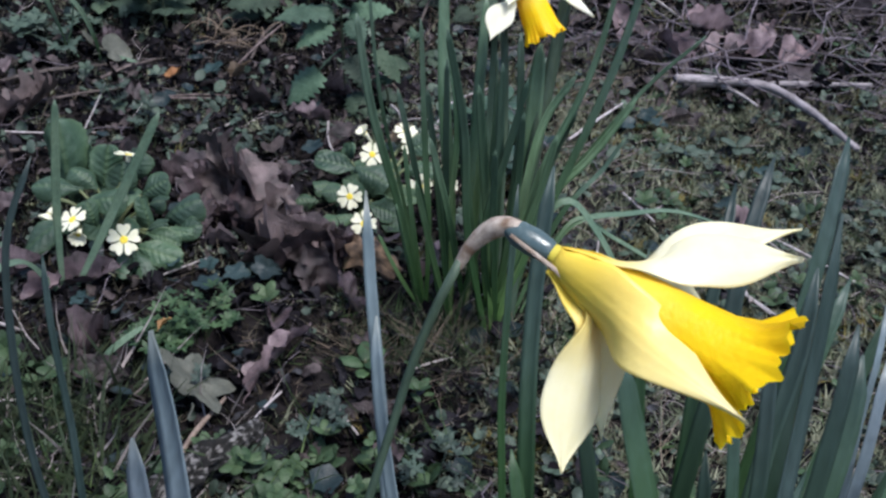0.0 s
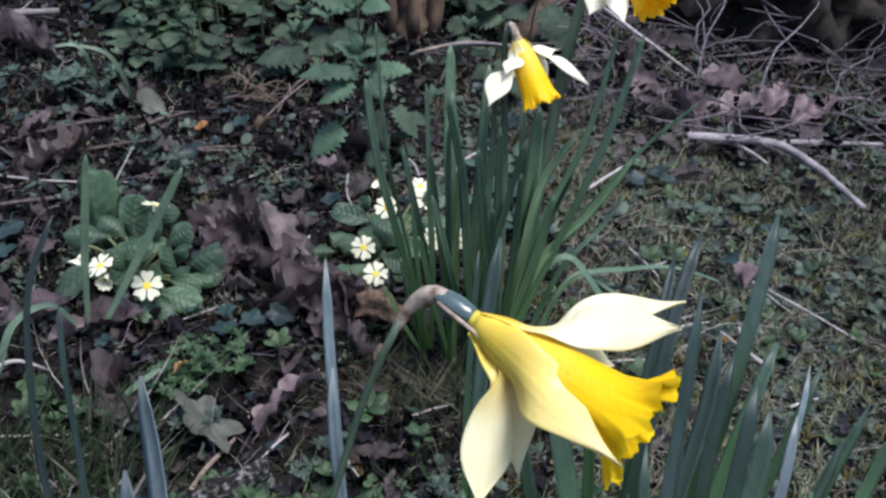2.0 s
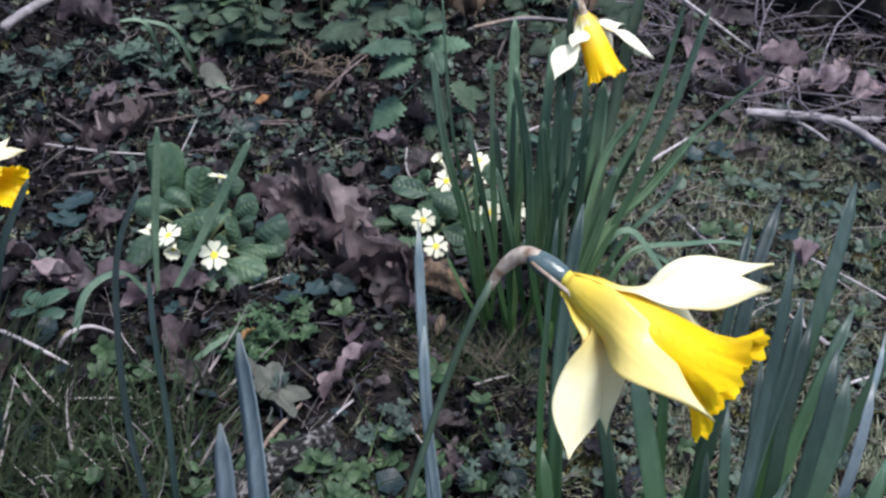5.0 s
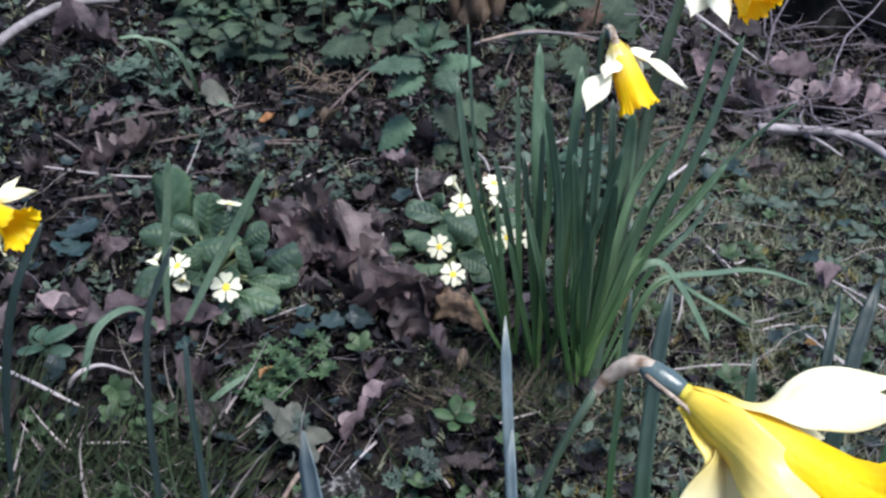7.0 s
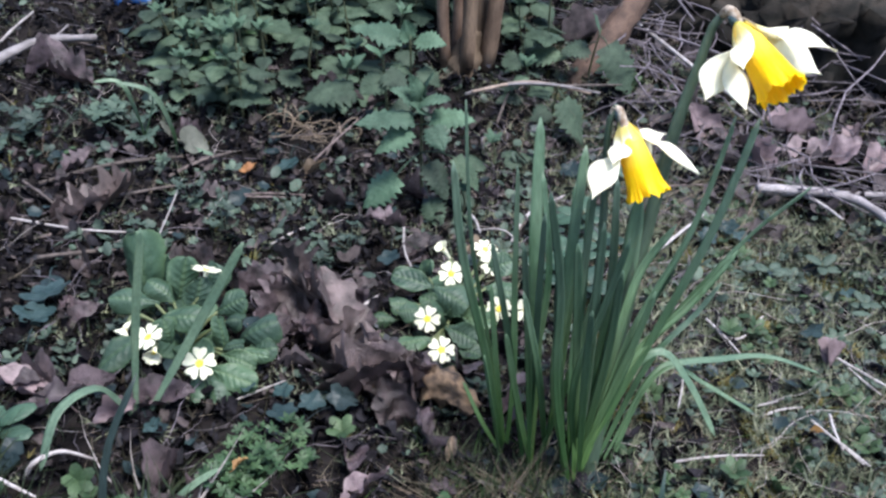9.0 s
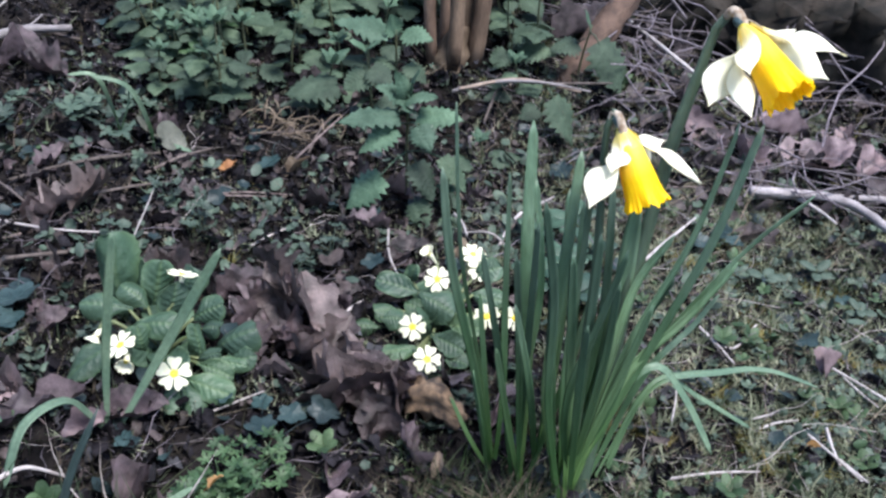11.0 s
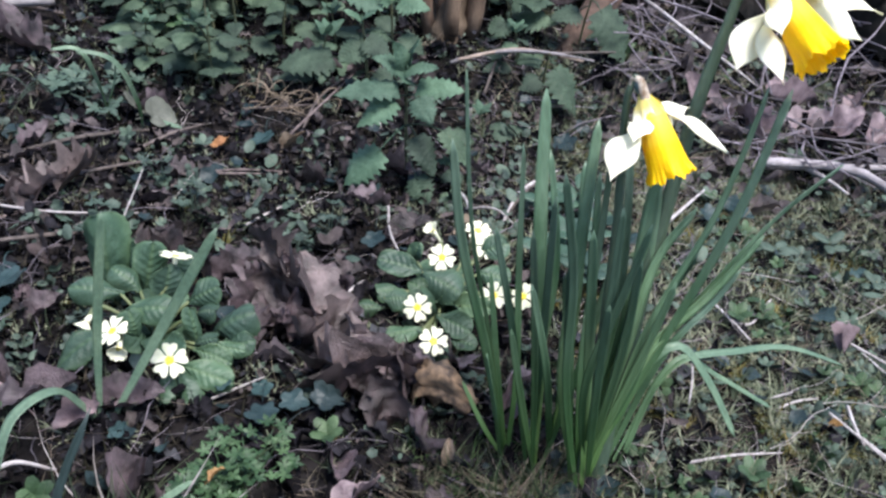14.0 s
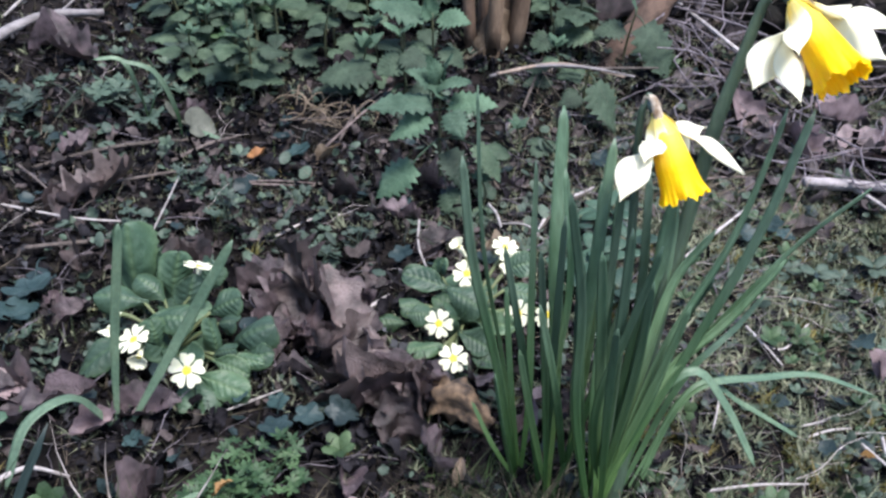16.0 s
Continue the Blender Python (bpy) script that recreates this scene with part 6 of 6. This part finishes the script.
moss_protos = [grass_proto(7, 0.9, 1, 0.16, 2), grass_proto(7, 1.3, 2, 0.14, 2)]
tuft_protos = [grass_proto(5, 0.7, 3, 0.055), grass_proto(5, 1.2, 4, 0.05)]
twig_protos = [tube_geo([(-0.5, 0, 0), (-0.1, 0.05 * k, 0.03), (0.2, -0.04 * k, 0.02), (0.5, 0.02, 0)], [0.0055, 0.0065, 0.003], 4, 5) for k in (-1, 1, 2)]

def around(r):
    x, y = r.uniform(-3.5, 3.5), r.uniform(-2.5, 4.5)
    return x, y, not (0.30 < y < 2.25 and -0.42 - 0.28 * y < x < 0.38 + 0.36 * y) and math.hypot(x, y - 1) < 3.4


crumb_protos = [moved(lobed_geo(1.0, plain_outline, 1, 8, c, q), Matrix.Diagonal((1, 0.55, 1, 1))) for c, q in ((0.5, 1.0), (0.8, 2.0), (0.4, 3.3), (1.0, 4.1))]
# crumbs and litter below have the floor's shade in their colour
scatter("crumbs", "fine crumbs of leaf and bark, darkened for shade", "leaf litter", SHADED_LITTER, crumb_protos, 15000, anywhere, (0.003, 0.011), 0.7, (-0.001, 0.006), 31)
scatter("dry_stalks", "short bleached straw and stalk pieces", "straw", STRAW_BITS, twig_protos, 900, right_side, (0.012, 0.055), 0.16, (0.003, 0.012), 32)
scatter("long_straw", "long thin bleached straws lying criss-cross", "straw", STRAW_BITS, [tube_geo([(-0.5, 0, 0), (-0.1, 0.05 * k, 0.02), (0.2, -0.03 * k, 0.02), (0.5, 0.02, 0)], [0.0024, 0.0028, 0.0018], 5, 8) for k in (-1, 1, 2)], 240, right_side, (0.04, 0.13), 0.10, (0.006, 0.016), 41)
scatter("dry_stalks", "few pale stalks in the litter", "straw", STRAW_BITS, twig_protos, 180, anywhere, (0.012, 0.050), 0.16, (0.003, 0.012), 33)
scatter("leaf_litter", "layer of broken brown dead leaves", "leaf litter", SHADED_LITTER, dead_protos + crumb_protos, 7500, left_side, (0.006, 0.025), 0.6, (0.0, 0.015), 11)
scatter("leaf_litter", "thin scatter of broken dead leaves", "leaf litter", SHADED_LITTER, dead_protos, 1500, anywhere, (0.006, 0.030), 0.5, (0.0, 0.008), 12)
scatter("moss", "olive brown moss and short dry grass", "moss", MOSS, moss_protos, 10500, right_side, (0.007, 0.019), 0.4, (-0.002, 0.003), 13)
scatter("moss", "patches of olive brown moss", "moss", MOSS, moss_protos, 3600, patches, (0.006, 0.014), 0.4, (-0.002, 0.002), 14)
scatter("ground_cover", "small green leaves of creeping ground cover", "ground cover", COVER, leaf_protos + [clover], 2300, right_side, (0.003, 0.0085), 0.35, (0.002, 0.014), 15)
scatter("ground_cover", "scattered small green seedling leaves", "ground cover", COVER, leaf_protos + [clover], 2000, patches, (0.005, 0.013), 0.4, (0.002, 0.012), 16)
scatter("ground_cover", "grey-green rounded leaves over the dry ground", "ground cover", COVER, leaf_protos, 170, lambda r: (lambda x, y: (x, y, noise.noise((x * 6, y * 6, 8)) > -0.1))(r.uniform(0.10, 0.85), r.uniform(0.80, 1.40)), (0.010, 0.022), 0.4, (0.004, 0.016), 42)
scatter("small_ivy", "small dark ivy leaves over the soil", "ivy", IVY, [leaf_protos[1]], 620, anywhere, (0.010, 0.028), 0.35, (0.004, 0.016), 17)
scatter("brush_twigs", "tangle of dry thin brown twigs", "twigs", BROWN_TWIGS, twig_protos, 250, brush, (0.06, 0.24), 0.16, (0.004, 0.045), 18)
scatter("brush_twigs", "loose dry twigs sticking up by the log", "twigs", BROWN_TWIGS, twig_protos, 34, lambda r: (r.uniform(0.18, 0.85), r.uniform(1.50, 1.66), True), (0.10, 0.34), 0.45, (0.02, 0.10), 37)
scatter("fine_twigs", "short fine twigs and stalks in the litter", "twigs", BROWN_TWIGS, twig_protos, 1700, anywhere, (0.015, 0.085), 0.15, (0.002, 0.012), 19)
scatter("leaf_litter", "pinkish brown dry leaves under the brush", "leaf litter", PINK_DEAD, dead_protos, 70, brush, (0.025, 0.075), 0.4, (0.002, 0.02), 20)
scatter("leaf_litter", "dull brown leaves under the brush", "leaf litter", SHADED_LITTER, dead_protos + crumb_protos, 900, brush, (0.012, 0.05), 0.5, (0.0, 0.014), 34)
scatter("leaf_litter", "greyish tan leaf fragments", "leaf litter", GREY_LITTER, dead_protos + crumb_protos, 1700, anywhere, (0.005, 0.022), 0.6, (0.001, 0.011), 35)
scatter("grass", "tufts of thin green and dry grass", "grass", GRASS, tuft_protos, 560, near_left, (0.035, 0.085), 0.25, (-0.002, 0.002), 21)
scatter("dry_grass", "dry bleached grass blades", "grass", STRAW_BITS, tuft_protos, 60, near_left, (0.03, 0.085), 0.5, (-0.002, 0.002), 36)
scatter("grass", "short grass round the daffodil bases", "grass", GRASS, tuft_protos, 150, lambda r: (r.gauss(0.02, 0.05), r.gauss(0.66, 0.03), True), (0.02, 0.05), 0.25, (-0.002, 0.002), 22)
scatter("grass", "sparse thin grass on the soil", "grass", GRASS, tuft_protos, 420, anywhere, (0.015, 0.04), 0.3, (-0.002, 0.002), 23)
scatter("leaf_litter", "broken dead leaves on the woodland floor around", "leaf litter", SHADED_LITTER, [moved(lobed_geo(1.0, plain_outline, 1, 9, c, c * 7), Matrix.Diagonal((1, k, 1, 1))) for c, k in ((0.5, 1.0), (0.8, 0.7), (0.3, 1.0))], 5000, around, (0.03, 0.085), 0.4, (0.0, 0.02), 51)
scatter("moss", "thin moss on the woodland floor around", "moss", MOSS, moss_protos, 4000, lambda r: (lambda q: (q[0], q[1], q[2] and q[0] > 0.1))(around(r)), (0.012, 0.03), 0.4, (-0.002, 0.003), 52)
scatter("dry_grass", "withered brown grass and thin dry stems", "grass", DRY_GRASS, [grass_proto(6, 1.6, 61, 0.030), grass_proto(5, 2.4, 62, 0.026), grass_proto(6, 0.9, 63, 0.030)], 1500, right_side, (0.012, 0.040), 0.35, (-0.001, 0.004), 61)
scatter("dry_grass", "few withered grass blades in the litter", "grass", DRY_GRASS, [grass_proto(4, 1.8, 64, 0.030), grass_proto(3, 2.4, 65, 0.026)], 260, left_side, (0.012, 0.040), 0.35, (0.0, 0.006), 62)
scatter("moss", "clumps of yellowish olive moss", "moss", OLIVE, moss_protos, 1500, lambda r: (lambda q: (q[0], q[1], q[2] and noise.noise((q[0] * 16, q[1] * 16, 4)) > 0.22))(right_side(r)), (0.008, 0.018), 0.4, (-0.001, 0.006), 63)
scatter("creeping_plant", "low creeping plant with small oval green leaves", "creeper", CREEPER, leaf_protos[:1] + [clover], 170, lambda r: (lambda x, y: (x, y, noise.noise((x * 13, y * 13, 6)) > 0.05))(r.uniform(-0.40, 0.06), r.uniform(0.36, 0.62)), (0.007, 0.014), 0.4, (0.004, 0.022), 64)
scatter("dry_grass", "withered stems and grass through the brush", "grass", DRY_GRASS, [grass_proto(5, 1.6, 66, 0.030), grass_proto(5, 2.4, 67, 0.026)], 420, lambda r: (r.uniform(0.10, 0.85), r.uniform(1.15, 1.66), True), (0.015, 0.050), 0.35, (0.0, 0.012), 65)
scatter("ground_cover", "small green leaves among the dry brush", "ground cover", COVER, leaf_protos + [clover], 260, lambda r: (lambda x, y: (x, y, noise.noise((x * 8, y * 8, 3)) > -0.05))(r.uniform(0.10, 0.85), r.uniform(1.15, 1.60)), (0.006, 0.016), 0.4, (0.004, 0.02), 66)
scatter("leaf_litter", "greyish pink leaf fragments under the brush", "leaf litter", PINK_DEAD, dead_protos + crumb_protos, 420, lambda r: (r.uniform(0.10, 0.85), r.uniform(1.18, 1.66), True), (0.010, 0.040), 0.5, (0.002, 0.02), 67)
scatter("dry_grass", "dry grass round the foot of the daffodils", "grass", DRY_GRASS, [grass_proto(5, 1.4, 68, 0.030), grass_proto(5, 2.2, 69, 0.028)], 150, lambda r: (r.gauss(0.01, 0.06), r.gauss(0.655, 0.03), True), (0.015, 0.040), 0.35, (-0.001, 0.004), 68)
scatter("moss", "dull moss between the brush twigs", "moss", MOSS, moss_protos, 1800, lambda r: (r.uniform(0.10, 0.90), r.uniform(1.20, 1.62), True), (0.008, 0.020), 0.4, (-0.001, 0.006), 69)
scatter("moss", "fine dark brown moss and rotted fibres", "moss", DARK_MOSS, [grass_proto(5, 1.0, 71, 0.16, 2), grass_proto(5, 1.6, 72, 0.12, 2)], 5200, left_side, (0.006, 0.015), 0.5, (-0.001, 0.006), 71)
scatter("leaf_litter", "small reddish brown flakes of dead leaf", "leaf litter", BROWN_BITS, dead_protos + crumb_protos, 1500, left_side, (0.006, 0.022), 0.6, (0.002, 0.012), 72)
scatter("ground_cover", "dull grey-green small leaves among the litter", "ground cover", COVER, leaf_protos, 280, lambda r: (lambda x, y: (x, y, noise.noise((x * 7, y * 7, 12)) > 0.0))(r.uniform(-0.62, 0.06), r.uniform(0.93, 1.34)), (0.007, 0.019), 0.45, (0.004, 0.018), 73)
scatter("leaf_litter", "brown and mauve leaf scraps below the nettles", "leaf litter", BROWN_BITS, dead_protos, 260, lambda r: (r.uniform(-0.62, 0.06), r.uniform(0.92, 1.34), True), (0.010, 0.030), 0.6, (0.002, 0.014), 74)
scatter("dry_stalks", "thin pale stalks lying below the nettles", "straw", STRAW_BITS, twig_protos, 90, lambda r: (r.uniform(-0.62, 0.10), r.uniform(0.92, 1.34), True), (0.015, 0.060), 0.2, (0.004, 0.016), 75)
scatter("grass", "fresh thin green grass at the foot of the daffodils", "grass", FRESH_GRASS, tuft_protos, 80, lambda r: (r.gauss(0.045, 0.045), r.gauss(0.675, 0.022), True), (0.014, 0.040), 0.35, (-0.002, 0.002), 76)
scatter("grass", "sparse fresh grass in the moss", "grass", FRESH_GRASS, [grass_proto(3, 1.2, 81, 0.045), grass_proto(2, 1.8, 82, 0.040)], 420, right_side, (0.012, 0.036), 0.35, (-0.001, 0.004), 77)
scatter("dry_grass", "tan grass and straw between nettles and daffodils", "grass", DRY_GRASS, [grass_proto(4, 1.8, 83, 0.030), grass_proto(4, 2.4, 84, 0.026)], 150, lambda r: (r.uniform(-0.04, 0.20), r.uniform(0.95, 1.36), True), (0.015, 0.050), 0.35, (0.0, 0.010), 78)
scatter("fine_twigs", "thin brown twigs between nettles and daffodils", "twigs", BROWN_TWIGS, twig_protos, 110, lambda r: (r.uniform(-0.04, 0.22), r.uniform(0.95, 1.40), True), (0.03, 0.11), 0.2, (0.004, 0.022), 79)
scatter("moss", "dull moss between nettles and daffodils", "moss", MOSS, moss_protos, 450, lambda r: (r.uniform(-0.04, 0.20), r.uniform(0.95, 1.36), True), (0.008, 0.018), 0.4, (-0.001, 0.005), 80)
scatter("creeping_plant", "small oval green leaves creeping through the moss", "creeper", CREEPER, leaf_protos[:1] + [clover], 420, lambda r: (lambda q: (q[0], q[1], q[2] and noise.noise((q[0] * 9, q[1] * 9, 16)) > 0.08))(right_side(r)), (0.007, 0.015), 0.4, (0.004, 0.016), 85)
scatter("grass", "fresh thin green grass in the lower litter", "grass", FRESH_GRASS, [grass_proto(4, 0.9, 86, 0.040), grass_proto(3, 1.5, 87, 0.036)], 130, lambda r: (r.uniform(-0.42, 0.06), r.uniform(0.36, 0.57), True), (0.020, 0.060), 0.3, (-0.002, 0.002), 88)
